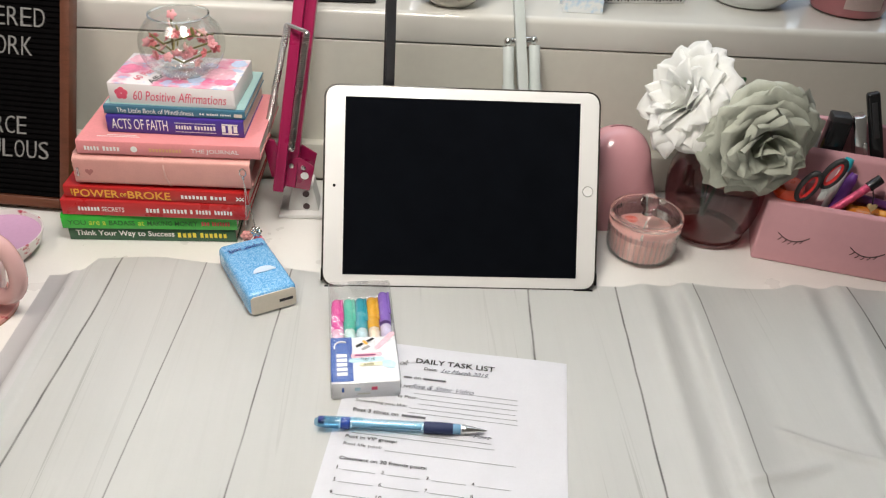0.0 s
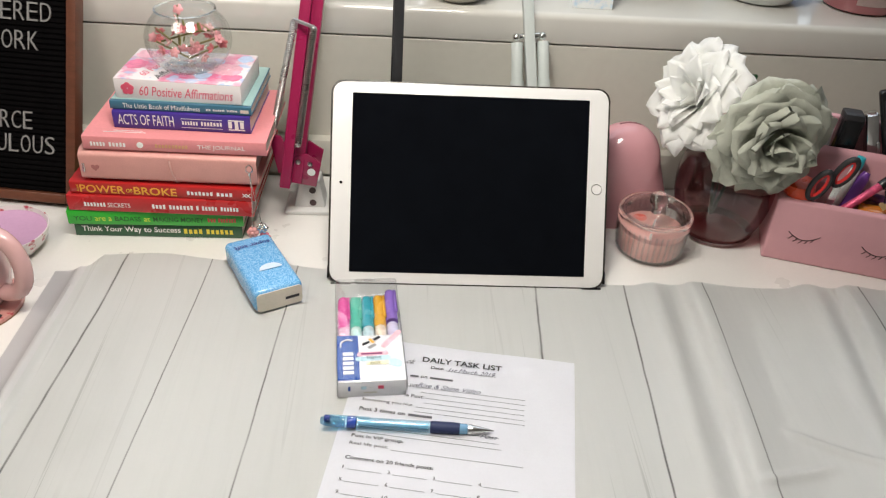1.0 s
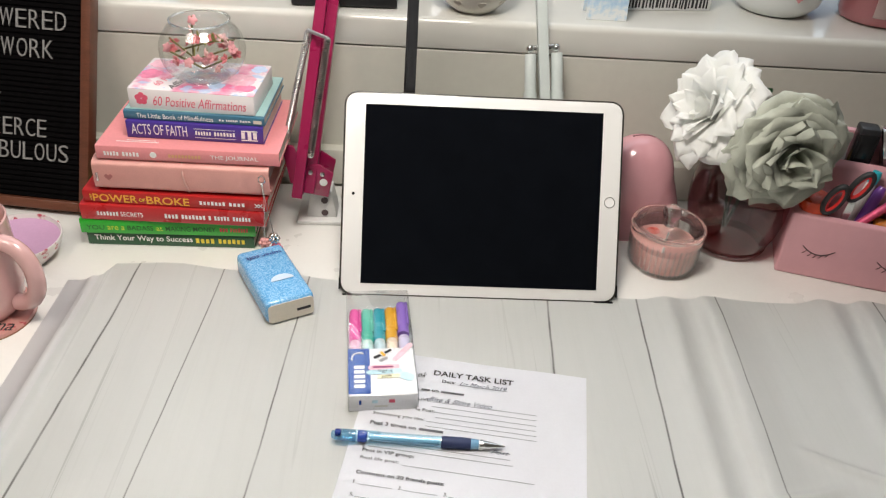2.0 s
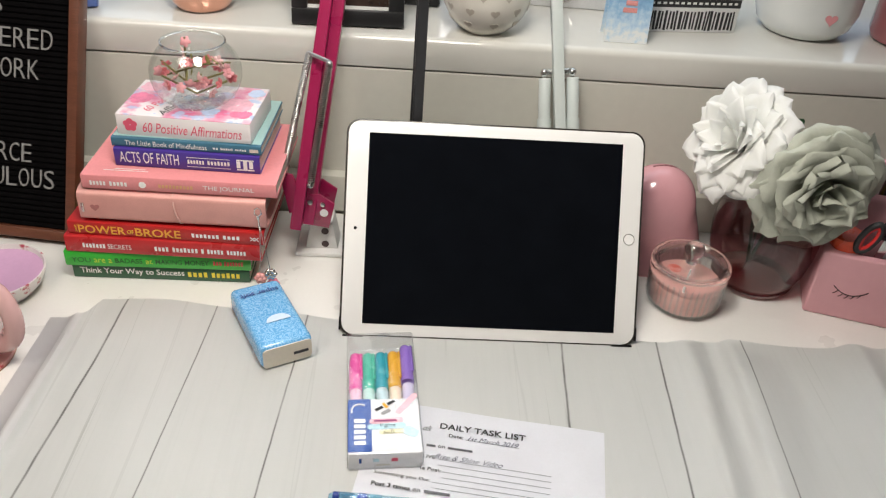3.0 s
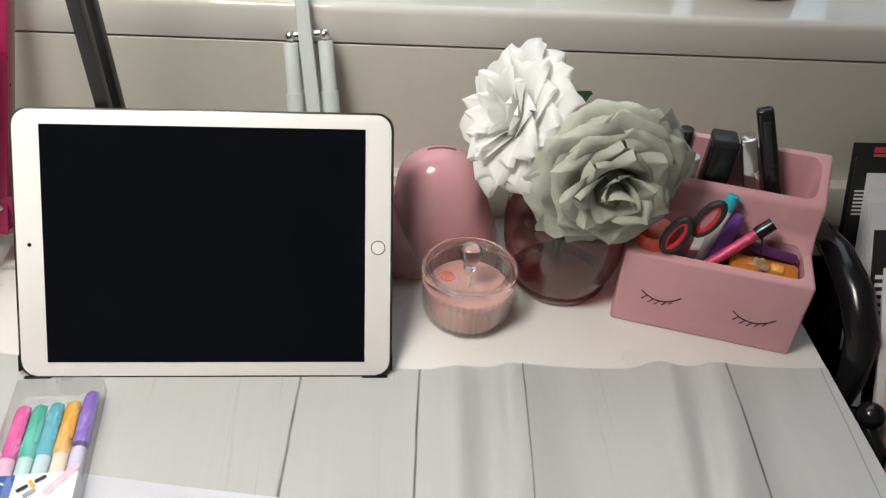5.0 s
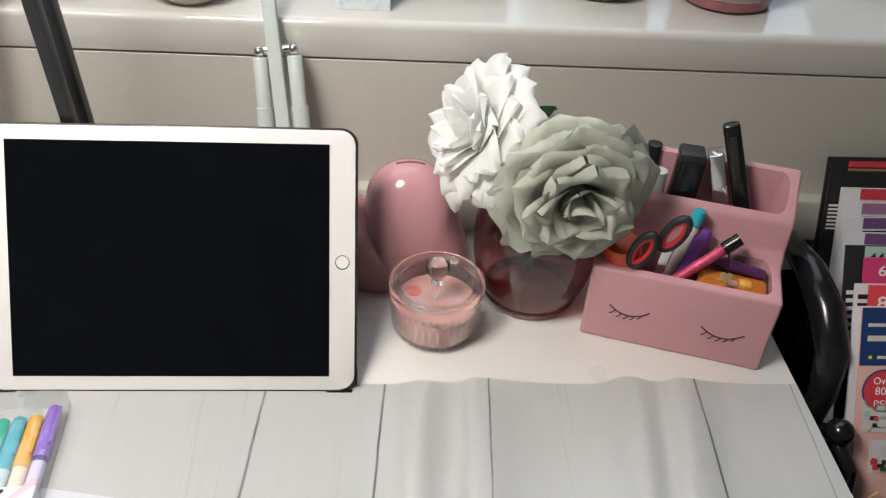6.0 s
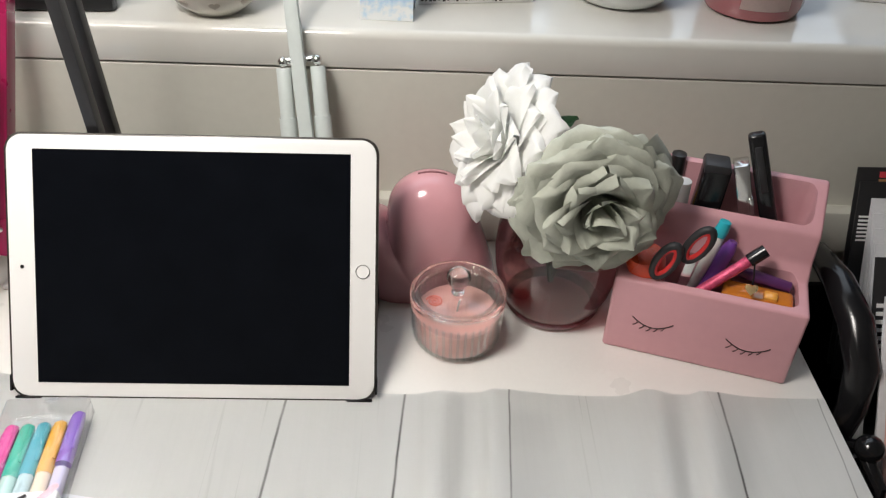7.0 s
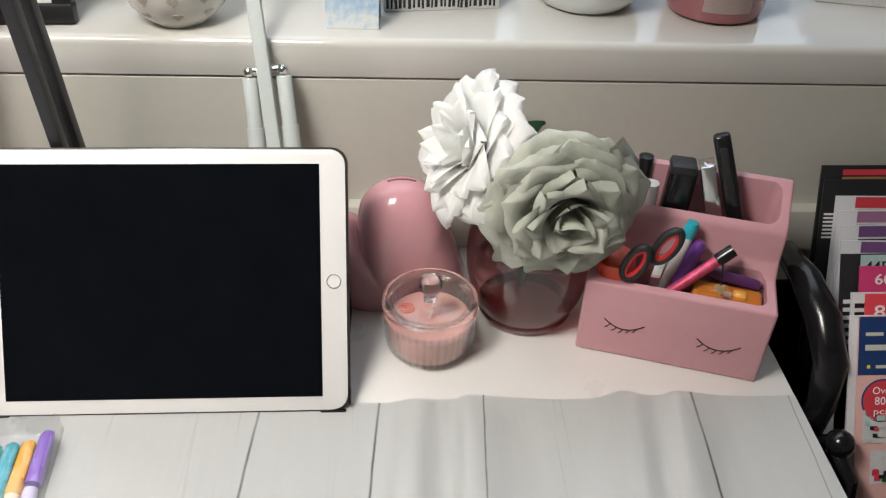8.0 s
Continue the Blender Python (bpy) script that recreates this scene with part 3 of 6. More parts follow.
    for (cx, cy, r, mm) in ((0.012, 0.040, 0.013, "a"), (0.014, 0.070, 0.012, "b"), (0.030, 0.081, 0.008, "a"), (0.115, 0.040, 0.017, "b"), (0.098, 0.062, 0.009, "c"), (0.124, 0.020, 0.011, "a"), (0.128, 0.072, 0.010, "c"), (0.092, 0.022, 0.010, "c")):
        b = bmesh.new()
        for k in range(7):
            a = 2 * math.pi * k / 7 + rng.random()
            rr = r * (0.4 + 0.15 * rng.random())
            cx2 = min(max(cx + r * 0.55 * math.cos(a), rr + 0.001), w - rr - 0.001)
            cy2 = min(max(cy + r * 0.55 * math.sin(a), rr + 0.001), dpt - rr - 0.001)
            lathe([(0, 0), (rr, 0), (rr, 0.0001), (0, 0.0001)], 12, b, (cx2, cy2, h + 0.0001 + 0.00003 * k))
        part("flower_print", b, {"a": M_FLOW1, "b": M_FLOW2, "c": M_FLOW3}[mm], t, smooth=False)


def card_material():
    m = bpy.data.materials.new("watercolour_card")
    n, l, b = nodes_of(m)
    f = noise_node(n, l, coords(n, l), 32.0, 3)
    g = noise_node(n, l, coords(n, l, (1, 1.3, 1)), 55.0, 4)
    c = ramp_node(n, l, f, [(0.48, (0.78, 0.72, 0.73)), (0.55, (0.74, 0.40, 0.50)), (0.68, (0.68, 0.16, 0.30))])
    c = mix_node(n, l, ramp_node(n, l, g, [(0.53, 0.0), (0.62, 0.85)]), c, (0.40, 0.52, 0.72))
    sep = n.new("ShaderNodeSeparateXYZ")
    tc = n.new("ShaderNodeTexCoord")
    l.new(tc.outputs["Object"], sep.inputs[0])
    side = math_node(n, l, "LESS_THAN", sep.outputs[2], 0.0225)
    l.new(mix_node(n, l, side, c, (0.77, 0.73, 0.73)), b.inputs["Base Color"])
    b.inputs["Roughness"].default_value = 0.4
    return m


M_FLOW1 = paint("rose_pink_print", (0.68, 0.18, 0.30), 0.45, var=0.4, grain=150)
M_FLOW2 = paint("light_pink_print", (0.76, 0.42, 0.50), 0.45, var=0.3, grain=150)
M_FLOW3 = paint("sky_blue_print", (0.48, 0.58, 0.76), 0.45, var=0.25, grain=120)
build_books()


def build_planner():
    t = thing("planner", pose(-0.430, 0.070, 0.0736, 0, 0, -1.5), "rose pink leather planner with elastic band and charm, in the stack", "planner", "books in the stack")
    leather = paint("rose_leather", (0.64, 0.32, 0.285), 0.36, metal=0.12, var=0.08, grain=700, bump=0.25)
    w, depth, h = 0.194, 0.130, 0.0385
    r = 0.014
    out = [(depth, 0), (depth, 0.003), (0.008, 0.003), (0.004, 0.008), (0.0035, h - 0.008), (0.008, h - 0.003), (depth, h - 0.003), (depth, h)]
    out += [(r - r * math.sin(radians(a)) * 1.0, h - r * 0.55 + r * 0.55 * math.cos(radians(a))) for a in range(0, 91, 15)]
    out += [(r - r * math.cos(radians(a)), r * 0.55 - r * 0.55 * math.sin(radians(a))) for a in range(0, 91, 15)]
    b = prism(out, w)
    b.transform(YZ)
    cov = part("cover", b, leather, t)
    part("page_block", box((w - 0.012, depth - 0.020, h - 0.0075), (w / 2 - 0.001, depth / 2 + 0.004, h / 2)), M_PAGES, t, smooth=False)
    band = paint("pink_elastic", (0.62, 0.36, 0.32), 0.5, var=0.1)
    path = [(0.098, 0.125, h + 0.001), (0.098, 0.014, h + 0.001), (0.0985, 0.004, h - 0.003), (0.0995, -0.0012, h * 0.7), (0.101, -0.0014, h * 0.4), (0.104, 0.001, 0.004), (0.105, 0.010, -0.0003)]
    part("band", tube(path, 0.0011, 6), band, t, "pink elastic band")
    # stamped heart
    pts = []
    for i in range(28):
        a = 2 * math.pi * i / 28
        pts.append((0.00028 * 16 * math.sin(a) ** 3, 0.00028 * (13 * math.cos(a) - 5 * math.cos(2 * a) - 2 * math.cos(3 * a) - math.cos(4 * a))))
    b = prism(pts, 0.0004)
    b.transform(Matrix.Translation((0.017, -0.0001, 0.0185)) @ UPRIGHT)
    part("heart", b, paint("stamped_heart", (0.40, 0.15, 0.14), 0.4), cov)
    for z in (0.006, 0.0325):
        bb = bmesh.new()
        for i in range(52):
            box((0.0021, 0.0004, 0.0004), (0.006 + i * 0.0036, 0.0010 if z < 0.02 else 0.0016, z), 0, bm=bb)
        part("stitching", bb, band, cov, smooth=False)
    b = bmesh.new()
    box((0.0030, 0.0020, 0.011), (0.0045, -0.0006, 0.0185), 0.0006, bm=b)
    part("clip", b, M_CHROME, t)
    # clasp, cord and beads
    charm = thing("charm", pose(-0.243, 0.0625, 0.094), "silver clasp charm on a cord with pink flower beads", "charm")
    b = tube([(0, -0.002, 0.012), (0.003, -0.003, 0.010), (0.0035, -0.003, 0.005), (0, -0.003, 0.002), (-0.0035, -0.003, 0.005), (-0.003, -0.003, 0.010), (0, -0.002, 0.012)], 0.0008, 6)
    lathe([(0, -0.002), (0.0016, -0.001), (0.0016, 0.003), (0, 0.004)], 10, b, (0, -0.003, 0))
    part("clasp", b, M_CHROME, charm)
    end = (0.012, -0.016, -0.060)
    part("cord", tube([(0, -0.003, 0), (0.003, -0.006, -0.018), (0.008, -0.012, -0.042), end], 0.0005, 6), M_CHROME, charm)
    part("cord", tube([(0, -0.003, 0), (0.0012, -0.005, -0.020), (0.001, -0.012, -0.045), (0.0, -0.016, -0.062)], 0.0005, 6), M_CHROME, charm)
    bead = paint("pink_bead", (0.72, 0.18, 0.26), 0.15, coat=0.4)
    for (cx, cz, mm) in ((end[0], end[2], M_CHROME), (0.001, -0.066, paint("rose_bead", (0.75, 0.35, 0.32), 0.2)), (0.014, -0.072, bead)):
        b = bmesh.new()
        for k in range(6):
            a = 2 * math.pi * k / 6
            bmesh.ops.create_icosphere(b, subdivisions=2, radius=0.0030, matrix=Matrix.Translation((cx + 0.0042 * math.cos(a), -0.018, cz + 0.0042 * math.sin(a))))
        bmesh.ops.create_icosphere(b, subdivisions=2, radius=0.0026, matrix=Matrix.Translation((cx, -0.0205, cz)))
        part("bead", b, mm, charm)


build_planner()


def petal_bm(b, R, phi, s, rng, long=1.0, wide=1.0, roll=1.0, n_u=16, n_v=16):
    """One pointed petal of a rose whose axis is z: s from 0 (heart) to 1 (outermost). It rises from the calyx, opens outwards and rolls its shoulders back."""
    length = R * (0.75 + 0.30 * s) * long * rng.uniform(0.92, 1.08)
    half = R * (0.34 + 0.40 * s) * wide * rng.uniform(0.88, 1.12)
    a0 = radians(5 + 40 * s + rng.uniform(-5, 5))
    a1 = radians(10 + 116 * s ** 0.9 + rng.uniform(-12, 12))
    hug = R * (0.17 + 1.05 * s)
    left, right = rng.uniform(0.5, 1.5) * roll, rng.uniform(0.5, 1.5) * roll
    skew, curl = rng.uniform(-0.16, 0.16), rng.uniform(0.4, 1.3) * roll
    seed = Vector((rng.random() * 40, rng.random() * 40, rng.random() * 40))
    turn = Matrix.Rotation(phi, 3, "Z")
    r, z = R * (0.02 + 0.10 * s), -R * 0.30
    rows = []
    for j in range(n_v + 1):
        v = j / n_v
        al = a0 + (a1 - a0) * v ** 1.3 + radians(55) * curl * s * max(0.0, (v - 0.72) / 0.28) ** 2
        if j:
            r += length / n_v * math.sin(al)
            z += length / n_v * math.cos(al)
        w = half * (0.34 + 0.66 * math.sin(math.pi / 2 * min(1.0, v / 0.62)))
        if v > 0.62:
            w *= 1 - 0.95 * ((v - 0.62) / 0.38) ** 1.5
        out = Vector((math.cos(al), 0, -math.sin(al)))
        row = []
        for i in range(n_u + 1):
            u = -1 + 2 * i / n_u
            x = u * w
            ang = x / hug
            p = Vector((r, 0, z)) + Vector((0, hug * math.sin(ang), 0)) - out * hug * (1 - math.cos(ang))
            # shoulders fold outwards and a little down the petal
            k = (left if u < 0 else right) * max(0.0, abs(u) - 0.45) ** 1.6 * max(0.0, v - 0.30) * s ** 0.6
            p += out * R * 0.62 * k
            p.y += skew * R * v * v * 0.5
            p += noise.noise_vector(p * (2.2 / R) + seed) * R * 0.058 * v * (0.25 + s)
            p += noise.noise_vector(p * (7.0 / R) + seed) * R * 0.011 * v * (0.3 + s)
            row.append(b.verts.new(turn @ p))
        rows.append(row)
    for p, q in zip(rows, rows[1:]):
        for i in range(n_u):
            b.faces.new((p[i], p[i + 1], q[i + 1], q[i]))


def petal_material(name, color, deep, through_part):
    m = bpy.data.materials.new(name)
    n, l, b = nodes_of(m)
    f = noise_node(n, l, coords(n, l), 60.0, 3)
    g = noise_node(n, l, coords(n, l), 220.0, 5)
    c = ramp_node(n, l, f, [(0.3, deep), (0.68, color)])
    l.new(c, b.inputs["Base Color"])
    b.inputs["Roughness"].default_value = 0.75
    b.inputs["Sheen Weight"].default_value = 0.15
    # thin cloth lets part of the light through
    tl = n.new("ShaderNodeBsdfTranslucent")
    l.new(c, tl.inputs["Color"])
    mx = n.new("ShaderNodeMixShader")
    mx.inputs[0].default_value = through_part
    l.new(b.outputs[0], mx.inputs[1])
    l.new(tl.outputs[0], mx.inputs[2])
    l.new(mx.outputs[0], n["Material Output"].inputs[0])
    bump_to(n, l, b, g, 0.5, 0.0012)
    return m


def build_rose(place, facing, R, mat, label, seed, spin, count, stem, long=1.0, wide=1.0, roll=1.0):
    rng = random.Random(seed)
    q = Vector(facing).to_track_quat("Z", "Y").to_matrix().to_4x4()
    t = thing("rose", Matrix.Translation(place) @ q @ Matrix.Rotation(spin, 4, "Z"), label, "flower", "roses in the vase")
    for i in range(count):
        s = (i / (count - 1)) ** 0.85
        b = bmesh.new()
        petal_bm(b, R, i * radians(137.5) + rng.uniform(-0.15, 0.15), s, rng, long, wide, roll)
        part("petal", b, mat, t).data.shade_smooth()
    green = paint("rose_leaf_green", (0.03, 0.10, 0.03), 0.5, var=0.3)
    inv = t.matrix_basis.inverted()
    b = tube([inv @ Vector(p) for p in stem], 0.0022, 8)
    part("stem", b, green, t, "green wire stem")
    b = lathe([(0, -R * 0.48), (R * 0.10, -R * 0.46), (R * 0.20, -R * 0.36), (R * 0.05, -R * 0.30)], 12)
    part("calyx", b, green, t)
    return t


# ---------------------------------------------------------------- glass bowl with blossoms
def build_bowl():
    t = thing("fish_bowl", pose(-0.312, 0.140, 0.1842), "round clear glass bowl with pink blossom twigs, on a card box", "glass bowl")
    R = 0.0465
    prof = [(0, 0.0004), (0.024, 0.0004), (0.028, 0.003)]
    for a in range(-52, 50, 6):
        prof.append((R * math.cos(radians(a)), 0.0335 + 0.0395 * math.sin(radians(a))))
    prof += [(0.0315, 0.0642), (0.0322, 0.0660), (0.0310, 0.0668)]
    part("glass", lathe(prof, 48), M_GLASS, t)
    part("rim", lathe([(0.0308, 0.0652), (0.0325, 0.0652), (0.0328, 0.0667), (0.0310, 0.0672), (0.0308, 0.0652)], 48), M_GLASSEDGE, t, "thick glass rim")
    part("foot", lathe([(0, 0.0006), (0.0245, 0.0006), (0.027, 0.0035), (0.020, 0.006), (0, 0.0065)], 40), M_GLASS, t)
    rng = random.Random(3)
    twig = paint("brown_green_twig", (0.16, 0.14, 0.04), 0.7, var=0.3)
    bl = [paint("blossom_pink", (0.76, 0.34, 0.36), 0.6, var=0.25, grain=500), paint("blossom_pale", (0.80, 0.50, 0.48), 0.6, var=0.2, grain=500), paint("blossom_coral", (0.72, 0.20, 0.22), 0.6, var=0.25, grain=500)]
    leafm = paint("twig_leaf", (0.28, 0.27, 0.08), 0.6, var=0.3)
    for k, (p0, p1, p2) in enumerate((((-0.036, 0.005, 0.050), (-0.005, -0.012, 0.030), (0.033, -0.004, 0.044)), ((-0.030, -0.018, 0.042), (0.004, -0.020, 0.022), (0.034, -0.012, 0.036)), ((-0.012, 0.004, 0.018), (-0.010, 0.0, 0.05), (-0.008, 0.002, 0.082)), ((-0.034, 0.012, 0.028), (0.0, 0.028, 0.036), (0.032, 0.016, 0.046)))):
        part("twig", tube([(p[0], p[1], p[2] * 0.84) for p in (p0, p1, p2)], 0.0011, 6), twig, t)
    spots = [(-0.034, -0.012, 0.044), (-0.026, 0.010, 0.036), (-0.020, -0.026, 0.034), (-0.008, 0.0, 0.078), (-0.010, 0.002, 0.064), (-0.006, -0.004, 0.054), (0.010, -0.028, 0.038), (0.020, -0.024, 0.026), (0.028, -0.016, 0.034), (0.034, -0.006, 0.042), (0.026, 0.010, 0.044), (0.016, 0.026, 0.034), (0.002, -0.034, 0.040), (-0.016, 0.020, 0.044), (0.036, 0.002, 0.034), (-0.036, 0.004, 0.040), (0.004, -0.012, 0.030)]
    for _ in range(16):
        a, r = rng.uniform(0, 6.28), rng.uniform(0.018, 0.037)
        spots.append((r * math.cos(a), r * math.sin(a), rng.uniform(0.030, 0.046)))
    for i, p in enumerate(spots):
        b = bmesh.new()
        q = Euler((rng.uniform(0.6, 2.2), rng.uniform(-0.6, 0.6), rng.uniform(0, 6))).to_matrix().to_4x4()
        for k in range(5):
            a = 2 * math.pi * k / 5
            m = Matrix.Rotation(a, 4, "Z") @ Matrix.Translation((0.0029, 0, 0.001)) @ Matrix.Rotation(radians(-25), 4, "Y") @ Matrix.Diagonal((0.0034, 0.0024, 0.0007, 1))
            bmesh.ops.create_icosphere(b, subdivisions=2, radius=1, matrix=m)
        bmesh.ops.create_icosphere(b, subdivisions=1, radius=0.0014, matrix=Matrix.Translation((0, 0, 0.002)))
        b.transform(Matrix.Translation((p[0], p[1], p[2] * 0.84)) @ q)
        part("blossom", b, bl[i % 3], t)
    for i in range(12):
        a = rng.uniform(0, 6.28)
        r = rng.uniform(0.01, 0.034)
        p = Vector((r * math.cos(a), r * math.sin(a), rng.uniform(0.026, 0.048)))
        b = bmesh.new()
        bmesh.ops.create_icosphere(b, subdivisions=2, radius=1, matrix=Matrix.Translation(p) @ Euler((rng.uniform(0, 3), rng.uniform(0, 3), a)).to_matrix().to_4x4() @ Matrix.Diagonal((0.0065, 0.0022, 0.0006, 1)))
        part("leaf", b, leafm, t)


build_bowl()


# ---------------------------------------------------------------- letter board
def build_letterboard():
    W, H = 0.305, 0.405
    t = thing("letter_board", pose(-0.4690, 0.1336, 0.003, 90 - 24.0, 0, -7.0), "black felt letter board in copper-brown wooden frame against the sill", "letter board")
    # local x right, y up the board, z towards the viewer; origin at the lower right outer corner
    wood = paint("copper_brown_wood", (0.13, 0.046, 0.025), 0.35, var=0.3, grain=160, stretch=(1, 8, 1), bump=0.1, coat=0.2)
    fw, ft = 0.0115, 0.020
    for size, c in (((fw, H, ft), (-fw / 2, H / 2, 0)), ((fw, H, ft), (-W + fw / 2, H / 2, 0)), ((W - 2 * fw, fw, ft), (-W / 2, fw / 2, 0)), ((W - 2 * fw, fw, ft), (-W / 2, H - fw / 2, 0))):
        part("frame_bar", box(size, c, 0.0012), wood, t)
    felt = paint("black_felt", (0.004, 0.0036, 0.004), 0.95, var=0.3, grain=1200, bump=0.4, spec=0.03)
    part("backing", box((W - 2 * fw, H - 2 * fw, 0.004), (-W / 2, H / 2, -0.006)), felt, t, "black felt")
    step = 0.0063
    strip = None
    for i in range(int((H - 2 * fw) / step)):
        at = Matrix.Translation((-W / 2, fw + step * (i + 0.5), -0.002))
        if strip is None:
            strip = part("felt_strip", box((W - 2 * fw - 0.0006, step * 0.84, 0.004), (0, 0, 0), 0.0008, 1), felt, t, at=at)
        else:
            link_mesh("felt_strip", strip.data, felt, t, at=at)
    lt = paint("letter_grey_white", (0.27, 0.265, 0.26), 0.4, var=0.03)
    for body, right, base, w, h in (("AS", 0.091, 0.2500, 0.031, 0.0210), ("OWERED", 0.032, 0.2135, 0.101, 0.0215), ("TWORK", 0.0475, 0.1800, 0.084, 0.0215), ("IT", 0.113, 0.1150, 0.021, 0.0215), ("FIERCE", 0.0555, 0.0862, 0.078, 0.0210), ("ABULOUS", 0.0280, 0.0578, 0.105, 0.0210)):
        n = len(body)
        x = -right - w
        # set one by one, with the gaps of a letter board
        weights = [0.45 if ch == "I" else 1.25 if ch == "W" else 1.0 for ch in body]
        unit = w / sum(weights)
        for ch, k in zip(body, weights):
            text(ch, x + unit * k * 0.10, base, unit * k * 0.80 if ch != "I" else unit * 0.16, h, lt, t, name="letter", lift=0.0004, bold=-0.012, thick=0.0016)
            x += unit * k


build_letterboard()


# ---------------------------------------------------------------- mug, coaster, dish
M_MUG = paint("blush_mug_glaze", (0.64, 0.39, 0.375), 0.2, var=0.03, grain=60, bump=0.01, coat=0.4)


def floral(name, base, ink, scale=90.0):
    m = bpy.data.materials.new(name)
    n, l, b = nodes_of(m)
    v = n.new("ShaderNodeTexVoronoi")
    v.inputs["Scale"].default_value = scale
    l.new(coords(n, l), v.inputs["Vector"])
    f = ramp_node(n, l, v.outputs["Distance"], [(0.26, 1.0), (0.36, 0.0)])
    g = noise_node(n, l, coords(n, l), scale * 3, 2)
    f = math_node(n, l, "MULTIPLY", f, ramp_node(n, l, g, [(0.40, 0.0), (0.55, 1.0)]))
    l.new(mix_node(n, l, f, base, ink), b.inputs["Base Color"])
    b.inputs["Roughness"].default_value = 0.3
    b.inputs["Coat Weight"].default_value = 0.3
    return m


def build_mug():
    c = thing("coaster", pose(-0.513, -0.063, 0), "round cork coaster with a red floral print under the mug", "coaster")
    part("cork", lathe([(0, 0), (0.050, 0), (0.0505, 0.002), (0, 0.002)], 48), paint("cork_brown", (0.33, 0.17, 0.10), 0.8, var=0.2), c)
    part("print", lathe([(0, 0.0021), (0.0505, 0.0021), (0.0495, 0.005), (0, 0.005)], 48), floral("coaster_print", (0.55, 0.27, 0.24), (0.40, 0.06, 0.07)), c, "pinkish red floral print")
    text("na", 0.022, -0.030, 0.018, 0.011, M_INK, c, lift=0.0052, shear=0.2)
    t = thing("mug", pose(-0.513, -0.058, 0.0052, 0, 0, -14), "blush pink glazed mug with rounded handle on a coaster", "mug")
    prof = [(0, 0), (0.031, 0), (0.034, 0.002), (0.040, 0.012), (0.0435, 0.035), (0.0435, 0.075), (0.0425, 0.104), (0.0428, 0.1065), (0.0415, 0.1075), (0.0400, 0.105), (0.0408, 0.075), (0.040, 0.035), (0.036, 0.012), (0, 0.007)]
    part("body", lathe(prof, 56), M_MUG, t)
    path = []
    for i in range(15):
        a = radians(88 - 176 * i / 14)
        path.append((0.0405 + 0.0305 * math.cos(a) ** 0.8, 0, 0.054 + 0.036 * math.sin(a)))
    part("handle", tube(path, 0.0088, 16), M_MUG, t)
    inner = lathe([(0, 0.060), (0.0402, 0.060)], 48)
    part("drink", inner, paint("milky_tea", (0.32, 0.22, 0.15), 0.1, var=0.05), t)
    d = thing("dish", pose(-0.5185, 0.041, 0), "small white floral dish filled with lilac wax", "dish")
    prof = [(0, 0), (0.031, 0), (0.034, 0.001), (0.045, 0.013), (0.0495, 0.026), (0.0495, 0.0275), (0.0478, 0.0275), (0.0435, 0.015), (0.034, 0.006), (0, 0.005)]
    part("bowl", lathe(prof, 56), floral("dish_print", (0.72, 0.68, 0.66), (0.45, 0.05, 0.08), 75), d, "white china with red flowers")
    part("wax", lathe([(0, 0.016), (0.0455, 0.0195), (0.0462, 0.0225), (0.044, 0.0215), (0, 0.0205)], 48), paint("lilac_wax", (0.56, 0.33, 0.50), 0.45, var=0.06, coat=0.2), d, "lilac wax")


build_mug()


